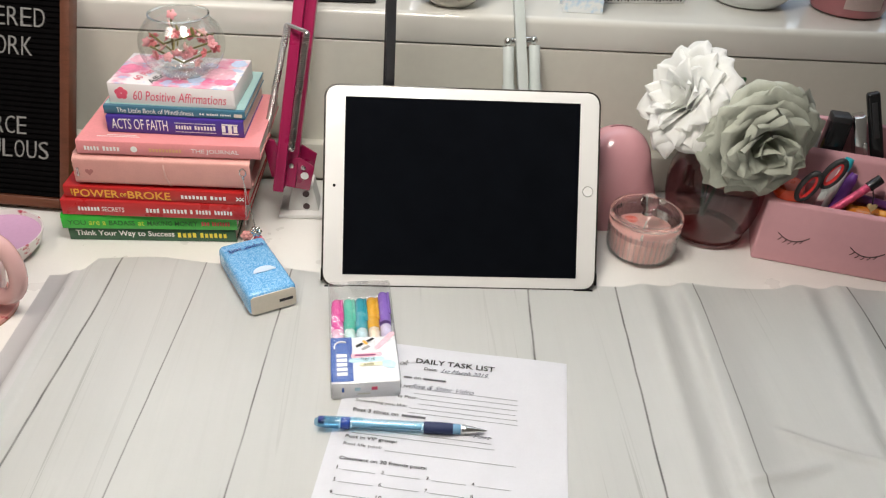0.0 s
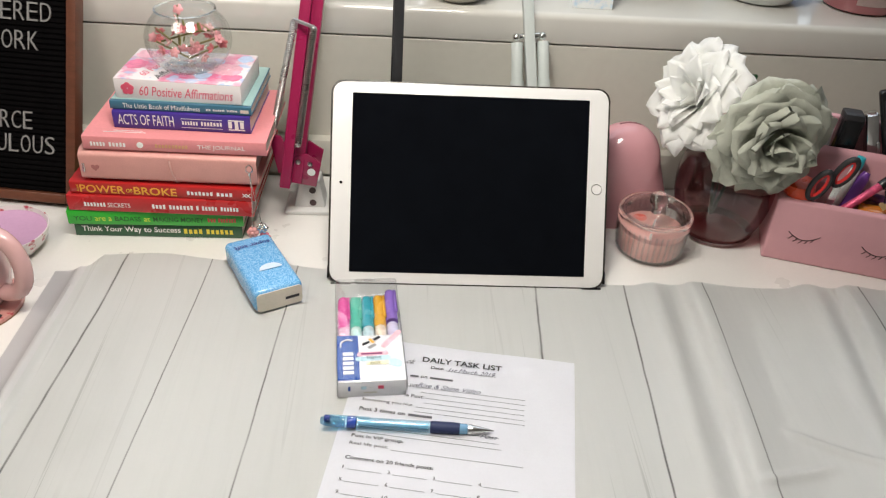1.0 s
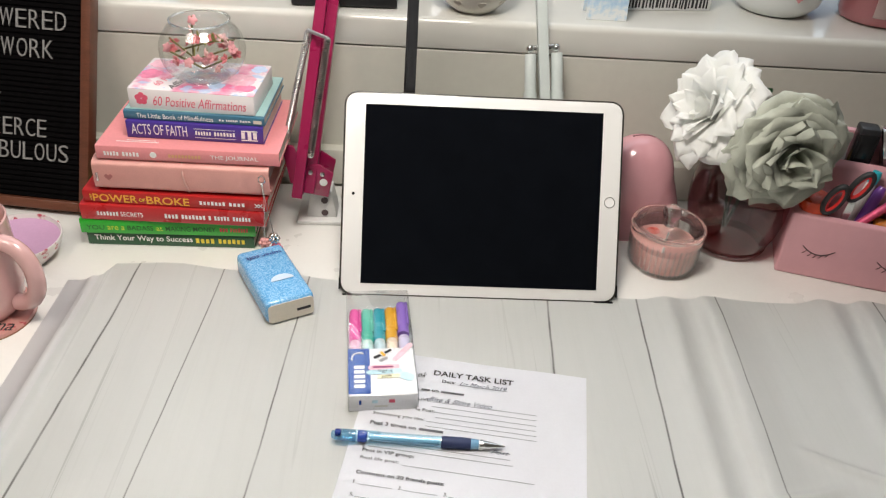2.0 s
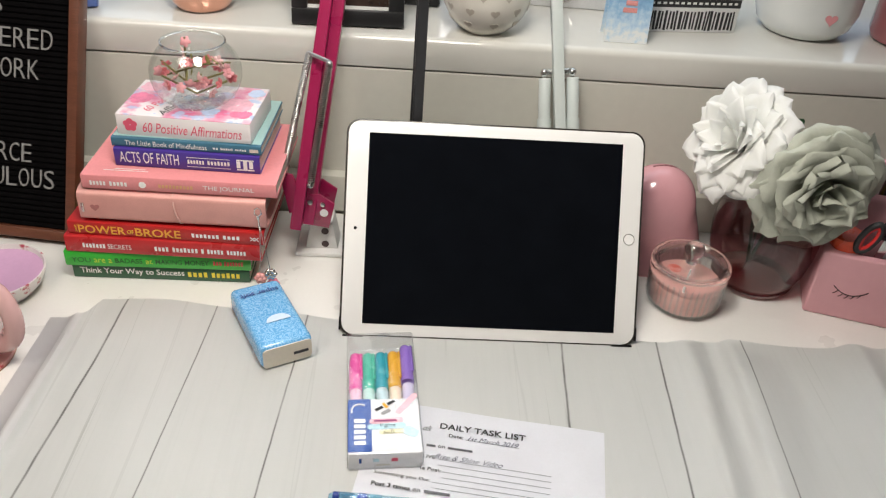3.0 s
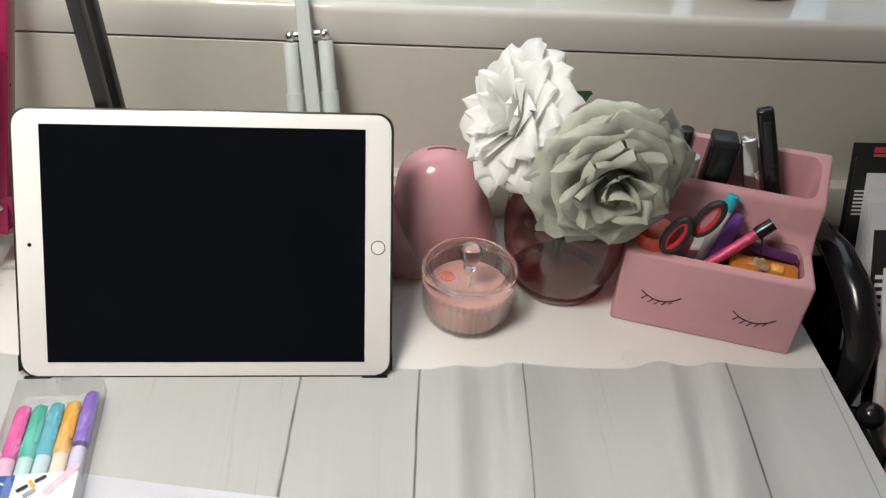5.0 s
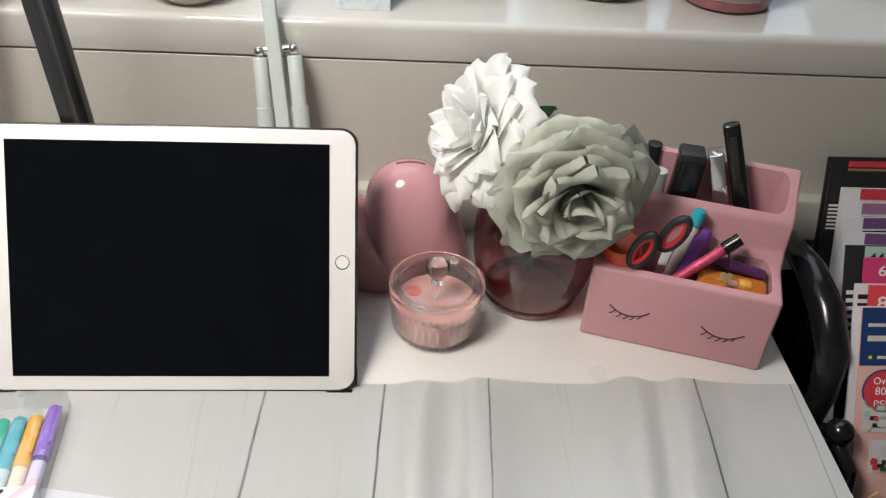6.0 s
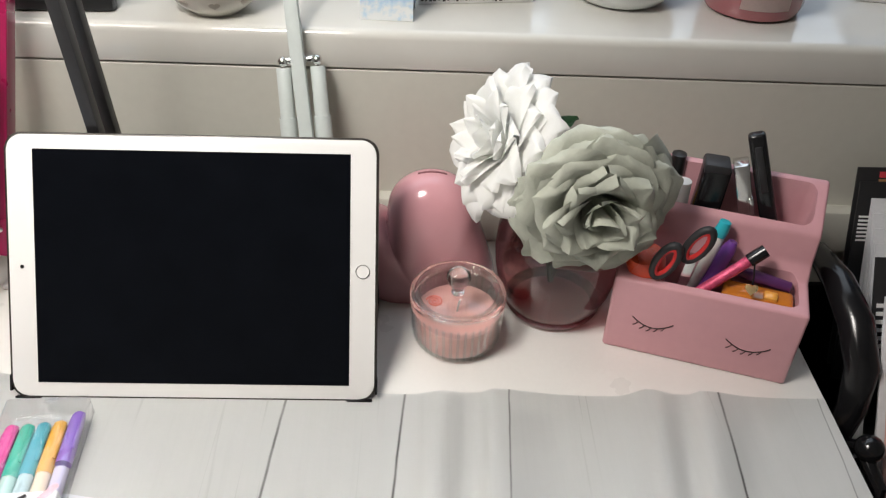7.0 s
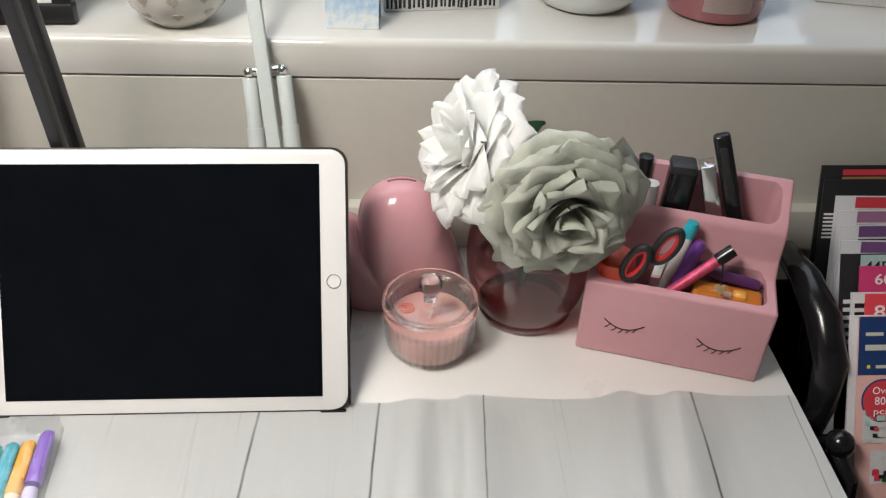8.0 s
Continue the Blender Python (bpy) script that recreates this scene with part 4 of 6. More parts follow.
# ---------------------------------------------------------------- tissue pack, pens, paper
def build_tissues():
    t = thing("tissue_pack", pose(-0.2234, -0.0120, 0.0022, 0, 0, 27.6), "blue patterned packet of pocket tissues on the mat", "tissue pack")
    m = bpy.data.materials.new("blue_swirl_film")
    n, l, b = nodes_of(m)
    vec = coords(n, l)
    f = noise_node(n, l, vec, 120.0, 1.5)
    w = math_node(n, l, "SINE", math_node(n, l, "MULTIPLY", f, 58.0))
    c = ramp_node(n, l, math_node(n, l, "MULTIPLY_ADD", w, 0.5, 0.5), [(0.35, (0.10, 0.34, 0.64)), (0.65, (0.24, 0.50, 0.76))])
    l.new(c, b.inputs["Base Color"])
    b.inputs["Roughness"].default_value = 0.25
    b.inputs["Coat Weight"].default_value = 0.3
    bump_to(n, l, b, noise_node(n, l, vec, 70.0, 3), 0.25, 0.002)
    W, L, H = 0.0530, 0.1045, 0.0265
    bm = box((W, L, H), (0, 0, H / 2), 0.006, 4)
    for v in bm.verts:
        v.co.z += 0.0012 * math.cos(v.co.x / W * 3.0) * (1 if v.co.z > H / 2 else 0) - 0.0008 * (v.co.y / L) * (1 if v.co.z > H / 2 else 0)
    part("wrapper", bm, m, t)
    bm = prism(round_rect(W - 0.004, H - 0.004, 0.004, 4), 0.001)
    bm.transform(Matrix.Translation((0, -L / 2 - 0.0001, H / 2)) @ UPRIGHT)
    end = part("end_flap", bm, paint("tissue_end_film", (0.66, 0.62, 0.52), 0.4, var=0.06, coat=0.2), t, "cream end of the packet")
    marks([(0.006, -0.003, 0.015, 0.0035)], M_INK, end, base=Matrix.Translation((0, -L / 2 - 0.0010, H / 2)) @ UPRIGHT)
    flip = Matrix.Translation((0, 0, H + 0.0012)) @ Matrix.Rotation(radians(180), 4, "Z")
    text("super soft", -0.020, -0.0375, 0.040, 0.0090, paint("navy_print", (0.02, 0.05, 0.22), 0.4), t, base=flip, bold=0.01)
    pts = [(0.0125 * math.cos(radians(a)), 0.010 * math.sin(radians(a))) for a in range(0, 181, 12)]
    bm = prism(pts, 0.0002)
    bm.transform(Matrix.Translation((0.004, -0.018, H + 0.0014)))
    part("half_moon_print", bm, paint("pale_blue_print", (0.55, 0.68, 0.80), 0.35), t, smooth=False)


def marker_pen(parent, x, color, capc, name):
    """A capped pen along y, lying in the sleeve."""
    b = bmesh.new()
    rot = Matrix.Rotation(radians(-90), 4, "X")
    lathe([(0, 0), (0.0045, 0), (0.0057, 0.003), (0.0057, 0.085), (0.0055, 0.088), (0, 0.088)], 16, b)
    b.transform(Matrix.Translation((x, -0.071, 0.0095)) @ rot)
    body = part("pen", b, color, parent)
    b = lathe([(0, 0.0), (0.0062, 0.0), (0.0065, 0.004), (0.0060, 0.042), (0.0052, 0.049), (0.0030, 0.052), (0, 0.0525)], 16)
    box((0.0030, 0.0024, 0.036), (0, 0.0072, 0.030), 0.0010, bm=b)
    b.transform(Matrix.Translation((x, name, 0.0095)) @ rot @ Matrix.Rotation(radians(228), 4, "Z"))
    part("cap", b, capc, body)


def build_penpack():
    t = thing("pen_pack", pose(-0.1040, -0.1125, 0.0014, 0, 0, 5.0), "clear plastic sleeve of five pastel felt pens on the mat", "pen pack")
    W, L, H = 0.0655, 0.150, 0.0215
    cols = ((0.72, 0.10, 0.36), (0.06, 0.46, 0.34), (0.04, 0.34, 0.42), (0.72, 0.38, 0.04), (0.26, 0.15, 0.52))
    for i, c in enumerate(cols):
        x = -0.0245 + i * 0.01225
        pale = tuple(0.45 + 0.5 * v for v in c)
        marker_pen(t, x, paint("pen_barrel", tuple(min(0.8, v) for v in pale), 0.25, coat=0.3), paint("pen_cap", c, 0.22, var=0.05, coat=0.4), (0.0105, 0.0105, 0.0115, 0.0125, 0.0212)[i])
    # printed card folded round the lower half
    L0, L1 = -L / 2, -L / 2 + 0.066
    part("card", box((W - 0.002, L1 - L0 - 0.001, H - 0.0015), (0, (L0 + L1) / 2, H / 2), 0.0015), paint("gloss_white_card", (0.78, 0.78, 0.79), 0.3, coat=0.3, var=0.02), t, "white printed card sleeve")
    top = Matrix.Translation((0, 0, H - 0.0004))
    blue = paint("blue_print", (0.015, 0.075, 0.34), 0.3, coat=0.3)
    b = prism(round_rect(0.0205, 0.062, 0.0012, 3, -0.0215, L0 + 0.0335), 0.0002)
    b.transform(top)
    lab = part("blue_label", b, blue, t, smooth=False)
    bars = [(-0.0265, L0 + 0.010 + k * 0.0064, 0.0100, 0.0044) for k in range(5)]
    marks(bars, M_WPRINT, lab, base=top, lift=0.0004)
    pts = []
    for k in range(9):
        a = radians(200 - 150 * k / 8)
        pts.append((-0.0215 + 0.007 * math.cos(a), L0 + 0.050 + 0.008 * math.sin(a), H + 0.0002))
    part("print", tube(pts, 0.0008, 6), M_WPRINT, lab)
    pk = paint("pink_swash", (0.78, 0.46, 0.52), 0.35, coat=0.2, var=0.35, grain=180)
    tl = paint("teal_swash", (0.46, 0.66, 0.72), 0.35, coat=0.2, var=0.35, grain=180)
    ye = paint("yellow_swash", (0.78, 0.75, 0.50), 0.35, coat=0.2, var=0.25, grain=180)
    for mm, x, y, w, h, a in ((pk, 0.021, L0 + 0.058, 0.030, 0.0055, 52), (pk, 0.002, L0 + 0.0375, 0.030, 0.006, 3), (tl, 0.002, L0 + 0.0310, 0.034, 0.006, 3), (tl, 0.023, L0 + 0.024, 0.014, 0.010, -35), (ye, 0.006, L0 + 0.0245, 0.022, 0.0045, 3)):
        b = prism(round_rect(w, h, h * 0.45, 5), 0.0001)
        b.transform(top @ Matrix.Translation((x, y, 0.0003)) @ Matrix.Rotation(radians(a), 4, "Z"))
        part("swash", b, mm, t, smooth=False)
    tilt = top @ Matrix.Translation((-0.006, L0 + 0.048, 0)) @ Matrix.Rotation(radians(33), 4, "Z")
    marks([(0, 0.001, 0.0080, 0.0030), (0.0130, 0.001, 0.0080, 0.0030)], M_INK, t, base=tilt, lift=0.0005)
    marks([(0.0092, -0.001, 0.0028, 0.0070)], M_ORANGE, t, base=tilt, lift=0.0005)
    marks([(0.002, -0.006, 0.009, 0.0035)], paint("grey_print", (0.3, 0.3, 0.3), 0.5), t, base=tilt, lift=0.0005)
    marks([(-0.009, L0 + 0.0362, 0.020, 0.0024)], paint("plum_print", (0.25, 0.05, 0.14), 0.4), t, base=top, lift=0.0005)
    text("light", -0.0035, L0 + 0.0290, 0.0135, 0.0050, M_INK, t, base=top, lift=0.0005)
    text("soft", -0.001, L0 + 0.0225, 0.010, 0.0044, M_INK, t, base=top, lift=0.0005)
    front = Matrix.Translation((0, L0 + 0.0002, 0)) @ UPRIGHT
    marks([(-0.0225, 0.010, 0.0022, 0.0055)], blue, t, base=front)
    marks([(-0.0105, 0.0115, 0.0050, 0.0036)], tl, t, base=front)
    marks([(0.0050, 0.0115, 0.0055, 0.0040)], M_PINKP, t, base=front)
    marks([(-0.008, 0.0065, 0.012, 0.0018)], M_WALL, t, base=front)
    film = part("sleeve", box((W, L + 0.008, H), (0, 0.0040, H / 2), 0.0022, 2), M_FILM, t, "clear plastic sleeve")
    film.visible_shadow = False
    b = box((0.012, 0.006, 0.0004), (0.004, L / 2 + 0.003, H + 0.0002), 0.0001)
    part("hang_tab", b, M_FILM, t)


def build_paper():
    t = thing("paper_sheet", pose(0.1005, -0.1368, 0.0, 0, 0, -8.9), "printed daily task list with handwriting on white paper", "paper")
    # local: origin at the upper right corner, x right, y up the page
    b = bmesh.new()
    nx, ny = 20, 26
    g = [[b.verts.new((-0.21 * i / nx, -0.297 * j / ny, 0.0030 + 0.0004 * math.sin(i * 0.5) * math.cos(j * 0.3))) for i in range(nx + 1)] for j in range(ny + 1)]
    for j in range(ny):
        for i in range(nx):
            b.faces.new((g[j][i], g[j][i + 1], g[j + 1][i + 1], g[j + 1][i]))
    bmesh.ops.solidify(b, geom=b.faces[:], thickness=0.0003)
    part("sheet", b, M_PAPER, t)
    up = Matrix.Translation((-0.2225, 0.0065, 0.0034))
    def line(body, x, y, w, h, bold=0.0, shear=0.0, mat=M_INK):
        text(body, x, y * 1.055 - 0.0042, w, h, mat, t, base=up, lift=0.0003, bold=bold, shear=shear, thick=0.0001)
    def rules(rows):
        for x, y, w in rows:
            marks([(x, y * 1.055 - 0.0042, w, 0.00036)], M_GREYP, t, name="ruled_line", base=up)
    line("DAILY TASK LIST", 0.0735, -0.0262, 0.078, 0.0070, 0.018)
    line("Date:", 0.0830, -0.0345, 0.013, 0.0038, 0.014)
    rules([(0.0985, -0.0352, 0.048)])
    line("1st March 2019", 0.100, -0.0355, 0.046, 0.0056, -0.008, 0.5, M_BIRO)
    line("ok", 0.0585, -0.0310, 0.0085, 0.0070, -0.004, 0.5)
    marks([(0.0650, -0.0546, 0.008, 0.0024), (0.0840, -0.0546, 0.022, 0.0024)], M_GREYP, t, base=up)
    line("on", 0.0750, -0.0480, 0.0065, 0.0030, 0.012)
    line("Rise & Shine Video", 0.074, -0.0595, 0.060, 0.0056, -0.008, 0.5, M_BIRO)
    line("LIVE:", 0.0640, -0.0605, 0.012, 0.0036)
    rules([(0.078, -0.0605, 0.098), (0.078, -0.0665, 0.098), (0.083, -0.0730, 0.093), (0.083, -0.0790, 0.093), (0.076, -0.0905, 0.101), (0.076, -0.0850, 0.101)])
    line("le Post:", 0.064, -0.0735, 0.018, 0.0038)
    line("Something you like:", 0.026, -0.0855, 0.048, 0.0045)
    line("Post 3 times on", 0.026, -0.0965, 0.042, 0.0045, 0.014)
    marks([(0.071, -0.1057, 0.022, 0.0028)], M_GREYP, t, base=up)
    line("Post", 0.026, -0.1130, 0.011, 0.0040)
    line("Post", 0.138, -0.1105, 0.016, 0.0042, -0.008, 0.5, M_BIRO)
    rules([(0.030, -0.1090, 0.125), (0.030, -0.1155, 0.125), (0.030, -0.1215, 0.128)])
    line("Post in VIP group:", 0.026, -0.1285, 0.046, 0.0048, 0.014)
    line("Real life post:", 0.026, -0.1365, 0.034, 0.0044)
    rules([(0.063, -0.1370, 0.115)])
    line("Comment on 20 friends posts:", 0.026, -0.1525, 0.076, 0.0050, 0.014)
    k = 1
    for r in range(7):
        y = -0.1615 - 0.0125 * r
        for c in range(4):
            x = 0.026 + c * 0.0385
            line(str(k) + ".", x, y, 0.0032 if k < 10 else 0.006, 0.0036)
            rules([(x + 0.0045 + (0.003 if k > 9 else 0), y - 0.0004, 0.029)])
            k += 1
            if k > 20:
                break
        if k > 20:
            break


def build_pen():
    a, c = Vector((-0.1425, -0.2242, 0.0098)), Vector((0.0120, -0.2314, 0.0068))
    d = (c - a).normalized()
    t = thing("gel_pen", Matrix.Translation(a) @ d.to_track_quat("Z", "Y").to_matrix().to_4x4(), "translucent blue gel pen with a navy rubber grip, on the paper", "pen")
    blue = clear("translucent_blue_barrel", (0.70, 0.86, 0.92), 1.45, 0.05, 0.9)
    part("barrel", lathe([(0, 0.004), (0.0042, 0.004), (0.0050, 0.010), (0.0050, 0.098), (0, 0.098)], 24), blue, t)
    part("end_cap", lathe([(0, 0), (0.0030, 0.0006), (0.0046, 0.004), (0.0053, 0.010), (0.0054, 0.022), (0, 0.022)], 24), clear("pale_blue_cap", (0.58, 0.76, 0.88), 1.45, 0.04, 1.0), t)
    part("ring", lathe([(0.0050, 0.024), (0.0056, 0.025), (0.0056, 0.031), (0.0050, 0.032)], 24), paint("royal_blue_ring", (0.02, 0.06, 0.32), 0.2, coat=0.4), t)
    part("end_plug", lathe([(0, 0.0035), (0.0034, 0.004), (0.0036, 0.009), (0, 0.0095)], 20, centre=(0.0003, 0.0024, 0)), paint("navy_plug", (0.01, 0.03, 0.20), 0.2), t)
    part("refill", lathe([(0, 0.034), (0.0026, 0.034), (0.0026, 0.096), (0, 0.096)], 20), paint("pale_refill", (0.36, 0.56, 0.72), 0.2), t)
    part("grip", lathe([(0, 0.098), (0.0053, 0.098), (0.0056, 0.102), (0.0055, 0.118), (0.0052, 0.124), (0, 0.124)], 24), paint("navy_rubber", (0.010, 0.020, 0.075), 0.65), t, "navy rubber grip")
    part("nose", lathe([(0, 0.124), (0.0050, 0.124), (0.0046, 0.131), (0, 0.1315)], 24), paint("blue_nose", (0.16, 0.32, 0.48), 0.15, coat=0.5), t)
    part("tip", lathe([(0, 0.132), (0.0046, 0.132), (0.0048, 0.135), (0.0042, 0.1355), (0.0036, 0.140), (0.0016, 0.150), (0.0005, 0.1545), (0, 0.155)], 24), M_CHROME, t, "chrome tip")
    part("clip", box((0.0030, 0.0014, 0.036), (0, 0.0062, 0.026), 0.0006), blue, t)


build_tissues()
build_penpack()
build_paper()
build_pen()


# ---------------------------------------------------------------- anglepoise lamps
def build_pink_lamp():
    pink = paint("magenta_enamel", (0.30, 0.009, 0.068), 0.3, var=0.06, coat=0.3)
    t = thing("desk_lamp", pose(-0.192, 0.155, 0), "magenta sprung-arm desk lamp clamped to a white foot", "desk lamp", "sprung-arm lamps")
    o = Vector((-0.192, 0.155, 0))
    L = lambda x, y, z: Vector((x, y, z)) - o
    # white foot
    foot = paint("white_cast_foot", (0.72, 0.71, 0.69), 0.4, var=0.04)
    b = box((0.060, 0.050, 0.006), L(-0.188, 0.152, 0.003), 0.002)
    pr = prism([(-0.019, 0), (0.019, 0), (0.0125, 0.036), (-0.0125, 0.036)], 0.030, 0.001)
    pr.transform(Matrix.Translation(L(-0.188, 0.168, 0.005)) @ UPRIGHT)
    me = bpy.data.meshes.new("foot_block")
    pr.to_mesh(me)
    b.from_mesh(me)
    foot_ob = part("foot", b, foot, t, "white plastic foot with screw holes")
    # dark discs on the face paint the shade inside the screw holes
    for x, z in ((-0.184, 0.030), (-0.184, 0.0125)):
        bb = lathe([(0, 0), (0.0042, 0), (0.0042, 0.0008), (0, 0.0008)], 18)
        bb.transform(Matrix.Translation(L(x, 0.1378, z)) @ UPRIGHT)
        part("screw_hole_shade", bb, paint("hole_shade_brown", (0.08, 0.05, 0.05), 0.7), foot_ob)
    # bracket
    pl = [(-0.020, -0.004), (0.014, -0.010), (0.021, 0.022), (0.004, 0.034), (-0.012, 0.030)]
    for dy, nm in ((0.0, "bracket"), (0.034, "bracket")):
        bb = prism(pl, 0.0022, 0.0005)
        bb.transform(Matrix.Translation(L(-0.192, 0.128 + dy, 0.052)) @ UPRIGHT)
        br = part(nm, bb, pink, t)
    bb = prism([(-0.012, -0.008), (0.012, -0.004), (0.004, 0.040), (-0.010, 0.046)], 0.003, 0.0005)
    bb.transform(Matrix.Translation(L(-0.214, 0.140, 0.062)) @ Matrix.Rotation(radians(-8), 4, "Z") @ UPRIGHT @ Matrix.Rotation(radians(12), 4, "Z"))
    part("bracket", bb, pink, t)
    bb = lathe([(0, 0), (0.0048, 0), (0.0048, 0.0006), (0, 0.0006)], 24)
    bb.transform(Matrix.Translation(L(-0.1830, 0.1256, 0.0625)) @ UPRIGHT)
    part("sticker", bb, M_WHITE, t, "round white sticker")
    for x, y, z in ((-0.205, 0.1245, 0.0545), (-0.184, 0.125, 0.074), (-0.198, 0.125, 0.076)):
        bb = lathe([(0, 0), (0.0030, 0), (0.0028, 0.0016), (0.0014, 0.0022), (0, 0.0022)], 14)
        bb.transform(Matrix.Translation(L(x, y, z)) @ UPRIGHT)
        part("bolt", bb, M_STEEL, t)
    # two channel arms
    lo, dirv = Vector((-0.2175, 0.112, 0.052)), Vector((0.128, 0.39, 1.0))
    hi = lo + dirv * 0.42
    for off, w in (((0, 0, 0), 0.012), ((0.0128, 0.012, 0.0), 0.012)):
        ofv = Vector(off) - o
        arm = part("arm", bar(lo + ofv + Vector((0.0050, -0.0075, 0)), hi + ofv + Vector((0.0050, -0.0075, 0)), w, 0.0022, 0.0006), pink, t)
        for sx in (0.0, 0.0100):
            part("arm_side", bar(lo + ofv + Vector((sx, 0, 0)), hi + ofv + Vector((sx, 0, 0)), 0.0022, 0.017, 0.0006), pink, arm)
    # springs with their pins
    for p, q in (((-0.227, 0.135, 0.109), (-0.200, 0.171, 0.230)), ((-0.195, 0.111, 0.106), (-0.1765, 0.152, 0.229))):
        part("spring", spring(L(*p), L(*q), 0.0034, 0.0009, 60), M_STEEL, t, "steel coil spring")
        for e in (p, q):
            bb = bmesh.new()
            bmesh.ops.create_icosphere(bb, subdivisions=2, radius=0.0036, matrix=Matrix.Translation(L(*e)))
            box((0.0065, 0.005, 0.004), L(*e), 0.001, bm=bb)
            part("spring_end", bb, M_STEEL, t)
    part("pin", tube([L(-0.200, 0.171, 0.232), L(-0.1765, 0.152, 0.231)], 0.0022, 10), M_STEEL, t)


def build_black_lamp():
    t = thing("desk_lamp", pose(-0.082, 0.155, 0), "slim black twin-bar desk lamp arm behind the tablet", "desk lamp", "sprung-arm lamps")
    o = Vector((-0.082, 0.155, 0))
    for a, c in (((-0.0842, 0.1365, 0.020), (-0.0798, 0.0715, 0.58)), ((-0.0885, 0.1790, 0.020), (-0.0780, 0.0894, 0.58))):
        a, c = Vector(a) - o, Vector(c) - o
        part("bar", bar(a, c, 0.0105, 0.0115, 0.0012), M_BLACKMATT, t)
    b = lathe([(0, 0), (0.050, 0), (0.052, 0.004), (0.050, 0.014), (0.012, 0.020), (0, 0.020)], 40, centre=(-0.004, 0.022, 0))
    part("base", b, M_BLACKMATT, t, "round black base")
    part("joint", box((0.016, 0.066, 0.012), (-0.004, -0.001, 0.026), 0.002), M_BLACKMATT, t)


def build_white_lamp():
    wm = paint("pale_green_white_enamel", (0.58, 0.63, 0.61), 0.35, var=0.03, coat=0.15)
    t = thing("desk_lamp", pose(0.09, 0.190, 0), "pale white sprung-arm desk lamp standing by the wall", "desk lamp", "sprung-arm lamps")
    o = Vector((0.09, 0.190, 0))
    L = lambda x, y, z: Vector((x, y, z)) - o
    part("arm", bar(L(0.0945, 0.1337, 0.02), L(0.0416, 0.3475, 0.50), 0.0125, 0.0120, 0.0012), wm, t)
    for x, dx, dz in ((0.0600, 0.0085, 0.0), (0.0915, 0.0110, 0.003)):
        p1 = L(x, 0.2185, 0.198 + dz)
        p0 = L(x + dx, 0.1660, 0.060 + dz)
        d = (p0 - p1).normalized()
        m = Matrix.Translation(p1) @ d.to_track_quat("Z", "Y").to_matrix().to_4x4()
        b = lathe([(0, 0), (0.0066, 0), (0.0070, 0.001), (0.0070, 0.046), (0, 0.046)], 20)
        b.transform(m)
        part("spring_sleeve", b, wm, t)
        b = lathe([(0, 0.046), (0.0082, 0.046), (0.0082, 0.140), (0, 0.140)], 20)
        b.transform(m)
        part("spring_sleeve", b, wm, t)
        b = bmesh.new()
        bmesh.ops.create_icosphere(b, subdivisions=2, radius=0.0052, matrix=Matrix.Translation(L(x - 0.0008, 0.2215, 0.203 + dz)))
        part("hook", b, M_CHROME, t)
        part("hook", tube([L(x - 0.0008, 0.2215, 0.203 + dz), p1], 0.0014, 8), M_CHROME, t)
    part("pin", tube([L(0.0575, 0.2225, 0.2030), L(0.0935, 0.2235, 0.2068)], 0.0035, 14), M_CHROME, t, "chrome cross pin")
    part("base", lathe([(0, 0), (0.036, 0), (0.038, 0.004), (0.036, 0.012), (0.014, 0.022), (0, 0.022)], 36, centre=(0.004, -0.050, 0)), wm, t)


build_pink_lamp()
build_black_lamp()
build_white_lamp()


# ---------------------------------------------------------------- heart money box, vase, roses, candle
def build_heart():
    t = thing("money_box", pose(0.2030, 0.156, 0), "glossy pink ceramic heart-shaped money box", "money box")
    k = 16
    prof = [(0.058, 0.0), (0.0615, 0.010), (0.0585, 0.025), (0.0535, 0.040), (0.0490, 0.055), (0.0440, 0.070)]
    prof += [(-0.0035 + 0.0425 * math.cos(radians(a)), 0.0830 + 0.0430 * math.sin(radians(a))) for a in range(4, 186, 9)]
    prof += [(-0.0470, 0.0738)]
    prof += [(-0.0700 + 0.031 * math.cos(radians(a)), 0.050 + 0.034 * math.sin(radians(a))) for a in range(50, 221, 12)]
    prof += [(-0.084, 0.016), (-0.070, 0.004), (-0.058, 0.0), (-0.02, 0.0), (0.01, 0.0)]
    n = len(prof)
    b = bmesh.new()
    rings = []
    cx = -0.012
    for j in range(k + 1):
        ph = math.pi * (j / k - 0.5) * 0.985
        sc, dep = math.cos(ph) ** 0.44, math.sin(ph) * 0.040
        rings.append([b.verts.new((cx + (x - cx) * (sc + (1 - sc) * 0.25 * (1 - z / 0.126)), dep, z * (sc + (1 - sc) * 0.30 * (1 - z / 0.126)))) for x, z in prof])
    for p, q in zip(rings, rings[1:]):
        for i in range(n):
            b.faces.new((p[i], p[(i + 1) % n], q[(i + 1) % n], q[i]))
    b.faces.new(rings[0])
    b.faces.new(rings[-1][::-1])
    part("body", b, M_PINKCER, t)
    # coin slot isn't cut: a thin dark tube stands for its shade
    s = tube([(-0.0035 + 0.0427 * math.sin(radians(a)), 0.002, 0.0830 + 0.0427 * math.cos(radians(a))) for a in range(-18, 19, 6)], 0.0012, 8)
    part("coin_slot_shade", s, paint("slot_shade_brown", (0.20, 0.08, 0.09), 0.8), t)


